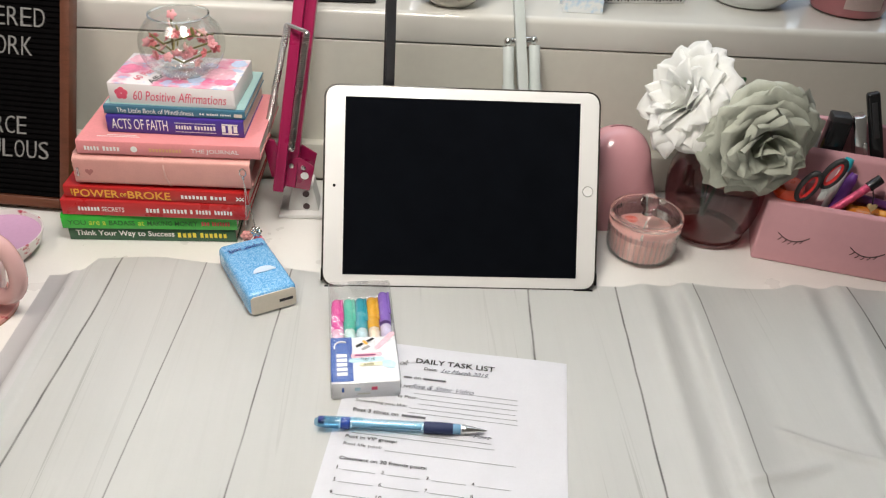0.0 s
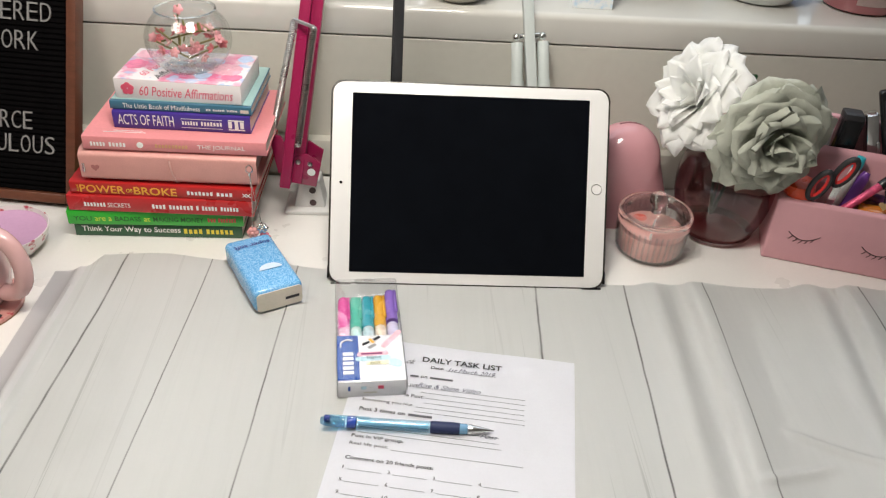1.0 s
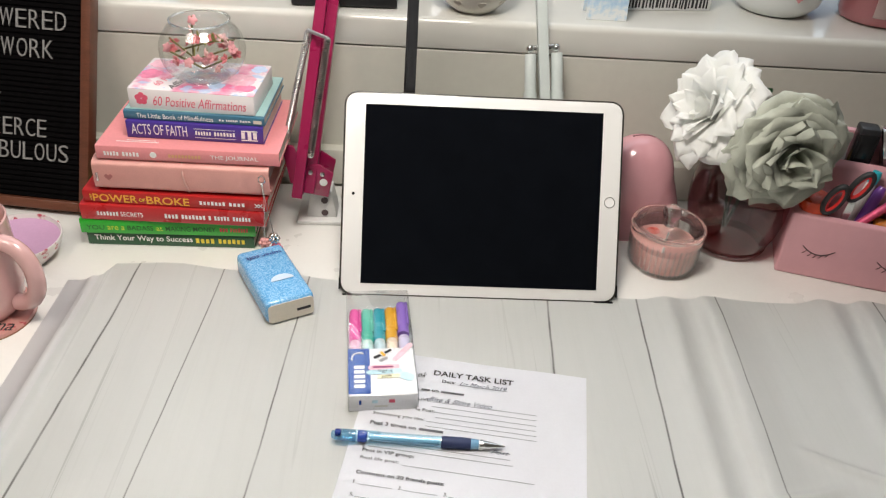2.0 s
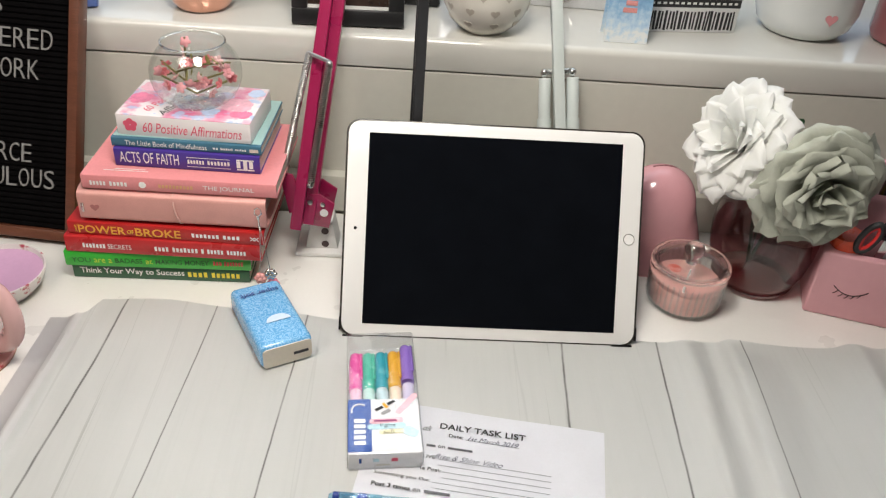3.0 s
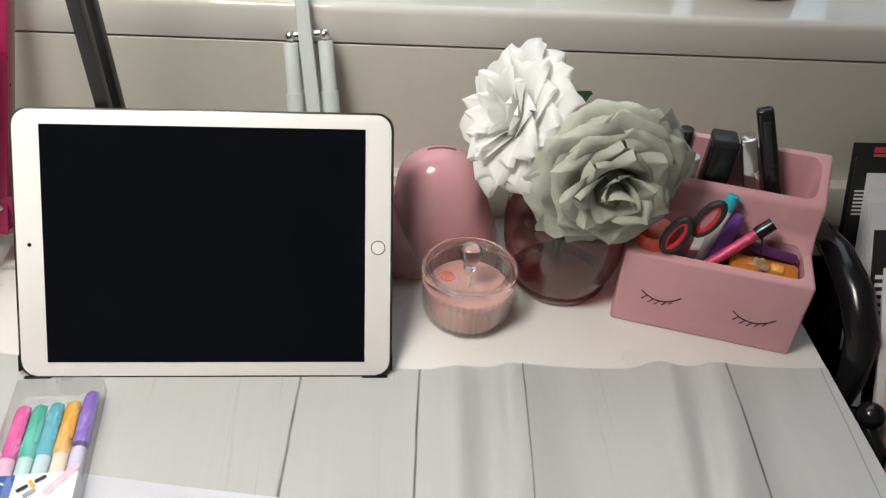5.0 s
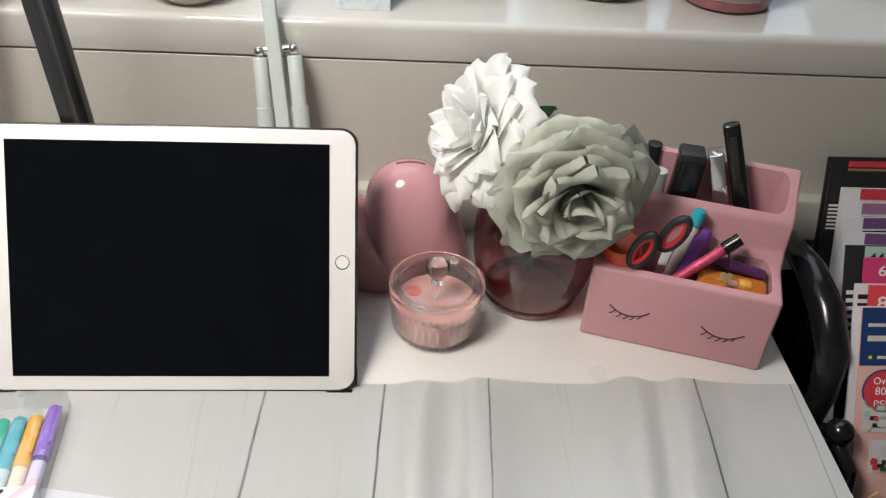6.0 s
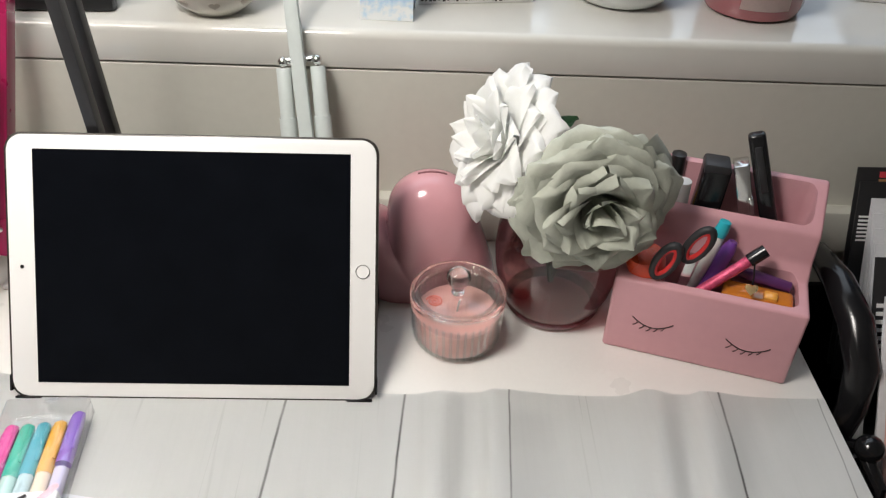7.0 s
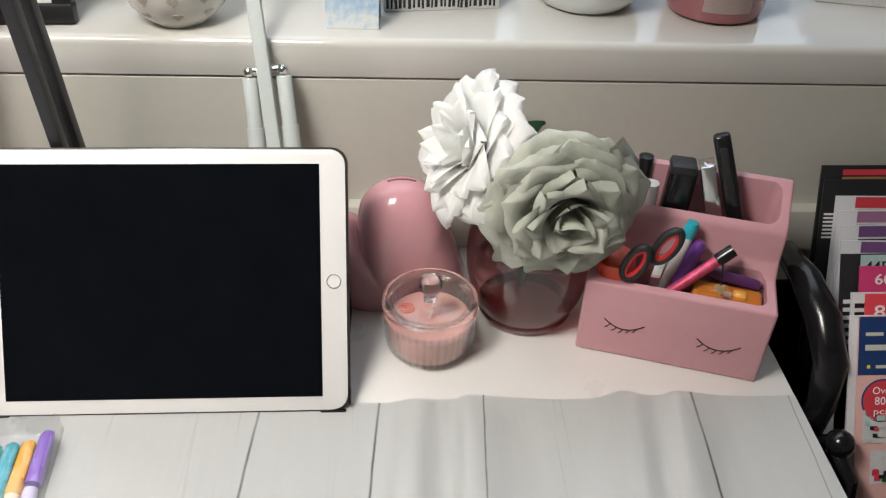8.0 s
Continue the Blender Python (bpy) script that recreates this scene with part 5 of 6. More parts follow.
def build_vase():
    t = thing("vase", pose(0.319, 0.121, 0), "round pink tinted glass vase holding two fabric roses", "vase")
    prof = [(0, 0.0004), (0.036, 0.0004), (0.0405, 0.003), (0.0475, 0.014), (0.0540, 0.030), (0.0580, 0.050), (0.0595, 0.070), (0.0580, 0.088), (0.0520, 0.104), (0.043, 0.116), (0.036, 0.124), (0.034, 0.132), (0.037, 0.139), (0.036, 0.1405)]
    part("glass", lathe(prof, 56), M_PINKGLASS, t)
    part("foot", lathe([(0.0395, 0.0012), (0.0405, 0.0010), (0.0455, 0.0050), (0.0465, 0.0080), (0.0440, 0.0085), (0.0395, 0.0012)], 48), clear("smoky_pink_glass", (0.66, 0.54, 0.53), 1.55, 0.03, 1.4), t, "thick dark glass foot")


M_WROSE = petal_material("white_fabric_petal", (0.96, 0.96, 0.945), (0.94, 0.945, 0.905), 0.36)
M_GROSE = petal_material("sage_grey_fabric_petal", (0.52, 0.54, 0.455), (0.43, 0.45, 0.375), 0.10)
build_heart()
build_vase()
build_rose((0.259, 0.124, 0.178), (-0.86, -0.30, 0.42), 0.0615, M_WROSE, "open white fabric rose in the vase", 11, 0.4, 46, [(0.290, 0.133, 0.160), (0.300, 0.133, 0.118), (0.318, 0.138, 0.015)], 1.20, 0.58, 0.8)
build_rose((0.334, 0.072, 0.152), (0.12, -0.98, -0.05), 0.0715, M_GROSE, "open sage grey fabric rose in the vase", 23, 1.1, 40, [(0.332, 0.104, 0.150), (0.329, 0.120, 0.112), (0.320, 0.140, 0.012)], 1.07, 0.90, 1.6)


def build_leaf():
    t = thing("leaf_sprig", pose(0.318, 0.138, 0.012), "dark green fabric leaf sprig between the roses", "leaf", "roses in the vase")
    g = paint("dark_leaf", (0.02, 0.075, 0.025), 0.5, var=0.3)
    part("stem", tube([(0, 0, 0), (0.0, 0.002, 0.09), (-0.010, -0.016, 0.160), (-0.020, -0.030, 0.182)], 0.0014, 6), g, t)
    for dx, dy, dz, a in ((-0.018, -0.034, 0.182, -60), (-0.010, -0.010, 0.150, -80)):
        b = bmesh.new()
        rows = []
        for i in range(7):
            v = i / 6
            w = 0.010 * math.sin(math.pi * (0.04 + 0.94 * v))
            rows.append([b.verts.new((s * w, 0.034 * v - 0.008, 0.004 * abs(s) + 0.006 * math.sin(3 * v))) for s in (-1, -0.5, 0, 0.5, 1)])
        for p, q in zip(rows, rows[1:]):
            for i in range(4):
                b.faces.new((p[i], p[i + 1], q[i + 1], q[i]))
        bmesh.ops.solidify(b, geom=b.faces[:], thickness=0.0005)
        b.transform(Matrix.Translation((dx, dy, dz)) @ Euler((radians(28), 0, radians(a))).to_matrix().to_4x4())
        part("leaf", b, g, t)
    b = bmesh.new()
    bmesh.ops.create_icosphere(b, subdivisions=2, radius=0.0052, matrix=Matrix.Translation((-0.022, -0.035, 0.187)))
    part("bud", b, paint("red_bud", (0.45, 0.06, 0.06), 0.5), t)


build_leaf()


M_RIB = clear("jar_glass", (0.97, 0.975, 0.97), 1.4, 0.03, 0.9)


def build_candle():
    t = thing("jar_candle", pose(0.224, 0.072, 0), "pink wax candle in a ribbed glass jar with lid", "candle")
    outer = [(0, 0.0004), (0.034, 0.0004), (0.0375, 0.003), (0.0400, 0.008), (0.0415, 0.040)]
    b = lathe(outer, 64)
    lathe([(0.0415, 0.040), (0.0398, 0.0405), (0.0395, 0.0385), (0.0388, 0.009), (0.0365, 0.0050), (0, 0.0048)], 64, b)
    bmesh.ops.remove_doubles(b, verts=b.verts, dist=0.0002)
    part("jar", b, M_RIB, t, "ribbed clear glass")
    first = part("rib", tube([(0.0384, 0, 0.004), (0.0404, 0, 0.009), (0.0422, 0, 0.0435)], 0.0012, 6), M_GLASS, t)
    for k in range(1, 40):
        link_mesh("rib", first.data, M_GLASS, t, at=Matrix.Rotation(2 * math.pi * k / 40, 4, "Z"))
    part("jar_rim", lathe([(0.0415, 0.040), (0.0430, 0.043), (0.0435, 0.052), (0.0428, 0.0555), (0.0402, 0.0558), (0.0397, 0.0540), (0.0397, 0.048)], 64), M_GLASSEDGE, t)
    part("wax", lathe([(0, 0.0055), (0.0360, 0.0055), (0.0384, 0.0095), (0.0386, 0.0300), (0.0378, 0.0310), (0, 0.0305)], 48), paint("pink_wax", (0.82, 0.43, 0.385), 0.5, var=0.05, coat=0.15), t, "salmon pink wax")
    part("wick", tube([(0, 0, 0.0305), (0.001, 0, 0.038), (0.002, 0.001, 0.043)], 0.0009, 6), M_WPRINT, t)
    lid = part("lid", lathe([(0, 0.0478), (0.036, 0.0478), (0.0372, 0.0490), (0.0372, 0.0520), (0.034, 0.0524), (0.014, 0.0524), (0.008, 0.0532), (0, 0.0532)], 64), M_GLASS, t, "clear glass lid set into the rim")
    part("lid_rim", lathe([(0.0345, 0.0500), (0.0392, 0.0500), (0.0395, 0.0545), (0.0385, 0.0562), (0.0360, 0.0562), (0.0345, 0.0545), (0.0345, 0.0500)], 64), M_GLASSRIM, lid)
    part("knob", lathe([(0, 0.0530), (0.0060, 0.0535), (0.0055, 0.0580), (0.0068, 0.0620), (0.0102, 0.0665), (0.0110, 0.0710), (0.0098, 0.0755), (0.0060, 0.0790), (0, 0.0800)], 32), M_GLASSEDGE, lid, "round glass knob")
    pts = []
    for i in range(44):
        a = i * 0.36
        r = 0.0010 + 0.0066 * i / 43
        pts.append((-0.021 + r * math.cos(a), -0.012 + r * math.sin(a), 0.0530))
    part("spiral_sticker", tube(pts, 0.00060, 5), paint("red_spiral", (0.62, 0.10, 0.07), 0.4), lid, "small red spiral print")


build_candle()


# ---------------------------------------------------------------- desk organiser
def build_organiser():
    m0 = pose(0.360, 0.063, 0, 0, 0, -17.7)
    t = thing("desk_organiser", m0, "pink ceramic desk organiser with drawn closed eyelashes", "desk organiser")
    W, D = 0.163, 0.106
    side = [(0, 0), (0, 0.081), (0.046, 0.082), (0.056, 0.096), (0.060, 0.122), (0.066, 0.128), (0.100, 0.153), (D, 0.153), (D, 0)]
    b = prism(side, W)
    b.transform(YZ)
    bmesh.ops.recalc_face_normals(b, faces=b.faces)
    bmesh.ops.bevel(b, geom=[e for e in b.edges], offset=0.0055, segments=4, profile=0.5, affect="EDGES", clamp_overlap=True)
    body = part("body", b, M_PINKMATT, t)
    cuts = []
    for (x0, x1, y0, y1, z0) in ((0.009, W - 0.009, 0.0085, 0.050, 0.006), (0.009, W - 0.009, 0.0655, D - 0.008, 0.006)):
        cb = prism(round_rect(x1 - x0, y1 - y0, 0.009, 6, (x0 + x1) / 2, (y0 + y1) / 2), 0.30)
        cb.transform(Matrix.Translation((0, 0, z0)))
        me = bpy.data.meshes.new("cutter")
        bmesh.ops.recalc_face_normals(cb, faces=cb.faces)
        cb.to_mesh(me)
        cb.free()
        c = new("cutter", me)
        c.matrix_basis = m0
        cuts.append(c)
        md = body.modifiers.new("cut", "BOOLEAN")
        md.operation, md.object, md.solver = "DIFFERENCE", c, "EXACT"
    bpy.context.view_layer.update()
    dg = bpy.context.evaluated_depsgraph_get()
    me = bpy.data.meshes.new_from_object(body.evaluated_get(dg))
    body.modifiers.clear()
    body.data = me
    if not me.materials:
        me.materials.append(M_PINKMATT)
    me.shade_smooth()
    me.set_sharp_from_angle(angle=radians(35))
    for c in cuts:
        bpy.data.objects.remove(c)
    ink = paint("brown_ink", (0.035, 0.015, 0.015), 0.5)
    for x0, z0, x1, z1, sag, out in ((0.022, 0.042, 0.058, 0.041, 0.0085, -1), (0.104, 0.039, 0.142, 0.038, 0.0085, 1)):
        bb = bmesh.new()
        arc = []
        for i in range(13):
            u = i / 12
            arc.append((x0 + (x1 - x0) * u, -0.0002, z0 + (z1 - z0) * u - sag * 4 * u * (1 - u)))
        tube(arc, 0.00055, 6, bb)
        part("eyelash", bb, ink, t)
        for u in (0.18, 0.36, 0.54, 0.72, 0.88):
            i = int(u * 12)
            p = arc[i]
            bb = tube([p, (p[0] - 0.0028 + 0.001 * u, -0.0002, p[2] - 0.0035), (p[0] - 0.0050 + 0.002 * u, -0.0002, p[2] - 0.0048)], 0.00045, 5)
            part("eyelash", bb, ink, t)
    return m0


ORG = build_organiser()


def in_org(x, y, z):
    return ORG @ Vector((x, y, z))


def stick(name, a, c, profile, material, label, category, segs=18, extra=None):
    """A turned thing whose axis runs from a to c (places in the organiser)."""
    a, c = in_org(*a), in_org(*c)
    d = (c - a)
    t = thing(name, Matrix.Translation(a) @ d.to_track_quat("Z", "Y").to_matrix().to_4x4(), label, category, "things in the organiser")
    n = d.length
    part("body", lathe([(r, z * n) for r, z in profile], segs), material, t)
    return t, n


def build_organiser_contents():
    cap = ((0, 0), (0.004, 0), (0.0048, 0.03), (0.0048, 0.95), (0.003, 1.0), (0, 1.0))
    # front compartment
    t, n = stick("glue_pot", (0.029, 0.028, 0.043), (0.022, 0.023, 0.096), ((0, 0), (0.0165, 0), (0.0170, 0.1), (0.0170, 0.9), (0.0155, 1.0), (0.006, 1.0), (0, 0.99)), paint("orange_plastic", (0.78, 0.085, 0.03), 0.3, coat=0.2), "orange plastic pot standing in the organiser", "pot", 30)
    t, n = stick("marker_pen", (0.060, 0.030, 0.010), (0.082, 0.048, 0.128), ((0, 0), (0.0045, 0), (0.0052, 0.03), (0.0055, 0.86), (0.0040, 0.88), (0.0038, 0.90), (0, 0.9)), paint("pearl_white_barrel", (0.70, 0.68, 0.64), 0.3, coat=0.3), "white pen with a turquoise end cap", "pen")
    part("end_cap", lathe([(0, n * 0.88), (0.0055, n * 0.88), (0.0062, n * 0.93), (0.0050, n), (0, n * 1.01)], 18), paint("turquoise_plastic", (0.03, 0.42, 0.50), 0.3, coat=0.3), t, "turquoise end cap")
    t, n = stick("marker_pen", (0.064, 0.020, 0.012), (0.092, 0.044, 0.112), ((0, 0), (0.004, 0), (0.0055, 0.04), (0.0065, 0.5), (0.0065, 0.92), (0.004, 1.0), (0, 1.0)), paint("purple_plastic", (0.16, 0.05, 0.30), 0.3, coat=0.3), "purple plastic pen leaning in the organiser", "pen")
    t, n = stick("marker_pen", (0.070, 0.014, 0.070), (0.110, 0.033, 0.106), cap, paint("pink_glitter", (0.60, 0.08, 0.17), 0.35, metal=0.4, var=0.6, grain=1600, bump=0.5), "pink glitter pen with black cap and gold heart charm", "pen")
    part("cap", lathe([(0, n * 0.93), (0.0056, n * 0.93), (0.0060, n * 1.0), (0.0058, n * 1.22), (0, n * 1.23)], 18), M_BLACK, t, "black cap")
    pts = []
    for i in range(28):
        a = 2 * math.pi * i / 28
        pts.append((0.00034 * 16 * math.sin(a) ** 3, 0.00034 * (13 * math.cos(a) - 5 * math.cos(2 * a) - 2 * math.cos(3 * a) - math.cos(4 * a))))
    b = prism(pts, 0.0014, 0.0004)
    b.transform(t.matrix_basis.inverted() @ Matrix.Translation(in_org(0.113, 0.012, 0.089)) @ Matrix.Rotation(radians(-15), 4, "Z") @ Matrix.Rotation(radians(60), 4, "X"))
    part("heart_charm", b, M_GOLD, t, "gold heart charm")
    b = tube([t.matrix_basis.inverted() @ in_org(0.112, 0.030, 0.104), t.matrix_basis.inverted() @ in_org(0.113, 0.020, 0.098), t.matrix_basis.inverted() @ in_org(0.113, 0.014, 0.092)], 0.0008, 6)
    part("strap", b, M_BLACK, t)
    # scissors
    t = thing("scissors", ORG @ pose(0.034, 0.026, 0.008), "scissors with black and red handles in the organiser", "scissors", "things in the organiser")
    grip = paint("black_rubber", (0.018, 0.018, 0.02), 0.55)
    redr = paint("red_rubber", (0.50, 0.02, 0.02), 0.45)
    for cx, cz, ang, mm in ((0.005, 0.096, 19, 1), (0.028, 0.113, 22, -1)):
        ring, inner = [], []
        for i in range(25):
            a = 2 * math.pi * i / 24
            x, z = 0.0072 * math.cos(a), 0.0185 * math.sin(a)
            ca, sa = math.cos(radians(-ang)), math.sin(radians(-ang))
            ring.append((cx + x * ca - z * sa, -0.015 - 0.004 * mm, cz + x * sa + z * ca))
            inner.append((cx + 0.80 * (x * ca - z * sa), -0.0158 - 0.004 * mm, cz + 0.80 * (x * sa + z * ca)))
        part("handle", tube(ring, 0.0036, 10), grip, t)
        part("grip_inlay", tube(inner, 0.0024, 8), redr, t, "red rubber inlay")
        part("blade", bar((cx - 0.002, -0.010, cz - 0.018), (0.012 + cx * 0.2, -0.006, 0.004), 0.008, 0.0016, 0.0004), M_CHROME, t)
    # orange clear ruler-like case and a purple strip lying in front
    t = thing("tape_dispenser", ORG @ pose(0.122, 0.026, 0.070, 8, 0, -2), "clear orange plastic tape dispenser in the organiser", "tape dispenser", "things in the organiser")
    part("body", box((0.060, 0.022, 0.014), (0, 0, 0), 0.005, 3), paint("clear_orange_plastic", (0.52, 0.17, 0.02), 0.12, coat=0.6), t)
    part("button", box((0.012, 0.010, 0.006), (0.010, -0.002, 0.007), 0.002), paint("amber_plastic", (0.78, 0.36, 0.06), 0.15, coat=0.5), t)
    t = thing("marker_pen", ORG @ pose(0.118, 0.041, 0.082, 0, 6, -4), "dark purple pen lying across the organiser", "pen", "things in the organiser")
    bb = lathe([(0, -0.035), (0.0045, -0.034), (0.0055, 0.0), (0.0050, 0.030), (0, 0.034)], 16)
    bb.transform(Matrix.Rotation(radians(90), 4, "Y"))
    part("body", bb, paint("dark_purple_plastic", (0.08, 0.02, 0.10), 0.3, coat=0.3), t)
    # back compartment
    t = thing("stapler", ORG @ pose(0.061, 0.083, 0.008, 0, 2, 6), "black and chrome stapler standing on end", "stapler", "things in the organiser")
    part("body", box((0.024, 0.024, 0.156), (0, 0, 0.078), 0.005, 3), M_BLACK, t)
    part("nose", box((0.023, 0.022, 0.010), (-0.001, -0.001, 0.154), 0.003, 2), M_BLACKMATT, t)
    part("magazine", bar((0.018, 0, 0.160), (0.066, 0, 0.020), 0.013, 0.017, 0.0012), M_CHROME, t, "chrome staple magazine")
    part("anvil", bar((0.034, 0, 0.130), (0.076, 0, 0.012), 0.004, 0.020, 0.001), M_CHROME, t)
    t = thing("pen_case", ORG @ pose(0.1490, 0.080, 0.040, -3, -20.5, 4), "slim black pen case standing in the organiser", "pen case", "things in the organiser")
    part("body", box((0.0145, 0.011, 0.168), (0, 0, 0.084), 0.0035, 3), M_BLACK, t)
    part("clip", box((0.006, 0.002, 0.045), (0, -0.0065, 0.135), 0.0008), M_BLACKMATT, t)
    for x, y, c, cc, h in ((0.0415, 0.0725, (0.70, 0.68, 0.70), (0.70, 0.69, 0.68), 0.112), (0.0330, 0.0975, (0.55, 0.38, 0.08), (0.012, 0.012, 0.012), 0.124)):
        t = thing("nail_polish", ORG @ pose(x, y, 0.008), "small nail polish bottle standing in the organiser", "nail polish", "things in the organiser")
        hh = h
        part("bottle", lathe([(0, 0), (0.010, 0), (0.0105, 0.004), (0.0105, hh - 0.012), (0.006, hh - 0.002), (0, hh - 0.002)], 20), paint("polish_glass", c, 0.12, coat=0.6), t)
        part("cap", lathe([(0, hh - 0.002), (0.0072, hh - 0.002), (0.0066, hh + 0.026), (0, hh + 0.028)], 20), paint("polish_cap", cc, 0.3), t)


build_organiser_contents()


# ---------------------------------------------------------------- on the sill
def sill_pose(x, y, rz=0.0, dz=0.0004):
    return pose(x - 0.009, y - 0.008, SILL_TOP + dz, 0, 0, rz)


def build_sill_things():
    # picture frames
    for x, y, rz, w, h, mt, lab in ((-0.158, 0.276, 1.5, 0.128, 0.175, paint("black_frame_wood", (0.012, 0.012, 0.013), 0.35), "black picture frame standing on the window sill"), (-0.497, 0.285, 12, 0.10, 0.14, paint("blue_frame", (0.10, 0.16, 0.42), 0.35), "blue picture frame standing on the window sill")):
        t = thing("picture_frame", sill_pose(x, y, rz, 0.001) @ pose(0, 0, 0, -9), lab, "picture frame", "picture frames on the sill")
        fw = 0.018 if w > 0.11 else 0.010
        for size, c in (((w, 0.014, fw), (0, 0, fw / 2)), ((w, 0.014, fw), (0, 0, h - fw / 2)), ((fw, 0.014, h - 2 * fw), (-w / 2 + fw / 2, 0, h / 2)), ((fw, 0.014, h - 2 * fw), (w / 2 - fw / 2, 0, h / 2))):
            part("frame_bar", box(size, c, 0.0015), mt, t)
        part("mount", box((w - 2 * fw, 0.003, 0.0035), (0, -0.001, fw + 0.002)), M_WPRINT, t)
        part("picture", box((w - 2 * fw, 0.003, h - 2 * fw), (0, 0.002, h / 2)), paint("dark_brown_picture", (0.045, 0.026, 0.020), 0.15, var=0.6, grain=60, coat=0.5), t, "dark brown picture")
        part("strut", bar((0, 0.008, h * 0.6), (0, 0.055 if w > 0.11 else 0.045, 0.010), 0.03, 0.003), mt, t)
    # copper-coloured pot
    t = thing("candle_pot", sill_pose(-0.333, 0.318), "shiny rose gold candle pot on the window sill", "candle pot")
    part("pot", lathe([(0, 0), (0.026, 0), (0.031, 0.002), (0.037, 0.012), (0.0395, 0.030), (0.0395, 0.085), (0.0375, 0.085), (0.0375, 0.030), (0, 0.010)], 48), paint("rose_gold", (0.72, 0.40, 0.30), 0.13, metal=1.0, var=0.05, grain=40), t)
    part("label", box((0.034, 0.001, 0.030), (0.002, -0.0398, 0.038)), paint("brown_label", (0.20, 0.10, 0.07), 0.4, var=0.5, grain=300), t, "brown printed label")
    # dark cases behind
    t = thing("storage_box", sill_pose(-0.20, 0.395, -3.7), "black storage box at the back of the sill", "box")
    part("body", box((0.30, 0.06, 0.12), (0, 0, 0.06), 0.004), M_BLACK, t)
    # pierced white tea-light holder
    t = thing("tealight_holder", sill_pose(0.000, 0.290), "cream ceramic tealight holder pierced with small hearts", "tealight holder")
    cer = paint("cream_glazed_ceramic", (0.72, 0.69, 0.62), 0.2, var=0.03, grain=60, coat=0.4)
    R, HC = 0.051, 0.046
    prof = [(0, 0), (0.024, 0)]
    for a in range(-62, 55, 6):
        prof.append((R * math.cos(radians(a)), HC + R * math.sin(radians(a))))
    part("body", lathe(prof, 56), cer, t)
    # body isn't pierced: darker heart plates paint the shade in the openings
    hole = paint("heart_shade_tan", (0.46, 0.42, 0.36), 0.7)
    pts = []
    for i in range(20):
        a = 2 * math.pi * i / 20
        pts.append((0.00033 * 16 * math.sin(a) ** 3, 0.00033 * (13 * math.cos(a) - 5 * math.cos(2 * a) - 2 * math.cos(3 * a) - math.cos(4 * a))))
    for row, (el, cnt) in enumerate(((-34, 9), (-14, 11), (6, 11), (26, 10))):
        for k in range(cnt):
            az = 2 * math.pi * (k + 0.5 * (row % 2)) / cnt
            if math.sin(az) > 0.55:
                continue
            d = Vector((math.cos(radians(el)) * math.cos(az), math.cos(radians(el)) * math.sin(az), math.sin(radians(el))))
            bb = prism(pts, 0.0006)
            side = Vector((-math.sin(az), math.cos(az), 0))
            up = d.cross(side)
            m = Matrix((side, up, d)).transposed().to_4x4()
            bb.transform(Matrix.Translation(Vector((0, 0, HC)) + d * (R - 0.0002)) @ m)
            part("heart_hole_shade", bb, hole, t, smooth=False)
    # white plaque with silver script
    t = thing("plaque", sill_pose(0.118, 0.392, -3.7), "white wooden plaque with a silver script letter", "plaque")
    part("board", box((0.24, 0.018, 0.13), (0, 0, 0.065), 0.002), paint("pale_grey_wood", (0.62, 0.62, 0.62), 0.5), t)
    part("script", tube([(-0.020, -0.0105, 0.060), (-0.014, -0.0105, 0.042), (-0.004, -0.0105, 0.036), (0.004, -0.0105, 0.050), (0.004, -0.0105, 0.030), (-0.004, -0.0105, 0.012), (-0.012, -0.0105, 0.008), (-0.014, -0.0105, 0.016)], 0.0018, 8), M_CHROME, t, "silver script letter")
    # blue card with pink wording and glittered foot
    t = thing("greeting_card", sill_pose(0.163, 0.268, -3) @ pose(0, 0, 0, -8), "pale blue folded card with a small pink plain shape", "card")
    cardm = bpy.data.materials.new("blue_watercolour_card")
    n, l, b = nodes_of(cardm)
    sep = n.new("ShaderNodeSeparateXYZ")
    tc = n.new("ShaderNodeTexCoord")
    l.new(tc.outputs["Object"], sep.inputs[0])
    f = noise_node(n, l, coords(n, l), 130.0, 5)
    h = math_node(n, l, "MULTIPLY_ADD", f, 0.085, math_node(n, l, "MULTIPLY_ADD", sep.outputs[2], 1.0, -0.018))
    l.new(ramp_node(n, l, math_node(n, l, "MULTIPLY", h, 9.0), [(0.26, (0.74, 0.77, 0.78)), (0.42, (0.50, 0.65, 0.78)), (0.62, (0.26, 0.46, 0.68)), (0.9, (0.09, 0.22, 0.46))]), b.inputs["Base Color"])
    b.inputs["Roughness"].default_value = 0.45
    part("card", box((0.050, 0.0012, 0.115), (0, 0, 0.0575)), cardm, t)
    part("card", bar((0, 0.034, 0.002), (0, 0.001, 0.114), 0.050, 0.0012, 0.0002), cardm, t)
    bb = bmesh.new()
    for x, z, w in ((0, 0.037, 0.016), (0.001, 0.045, 0.013), (-0.001, 0.053, 0.017), (0.001, 0.061, 0.012)):
        box((w, 0.0004, 0.0055), (x, -0.0009, z), 0.0001, bm=bb)
    part("print", bb, paint("salmon_foil", (0.70, 0.30, 0.28), 0.35, var=0.3, grain=900), t, "rough pink bars of wording")
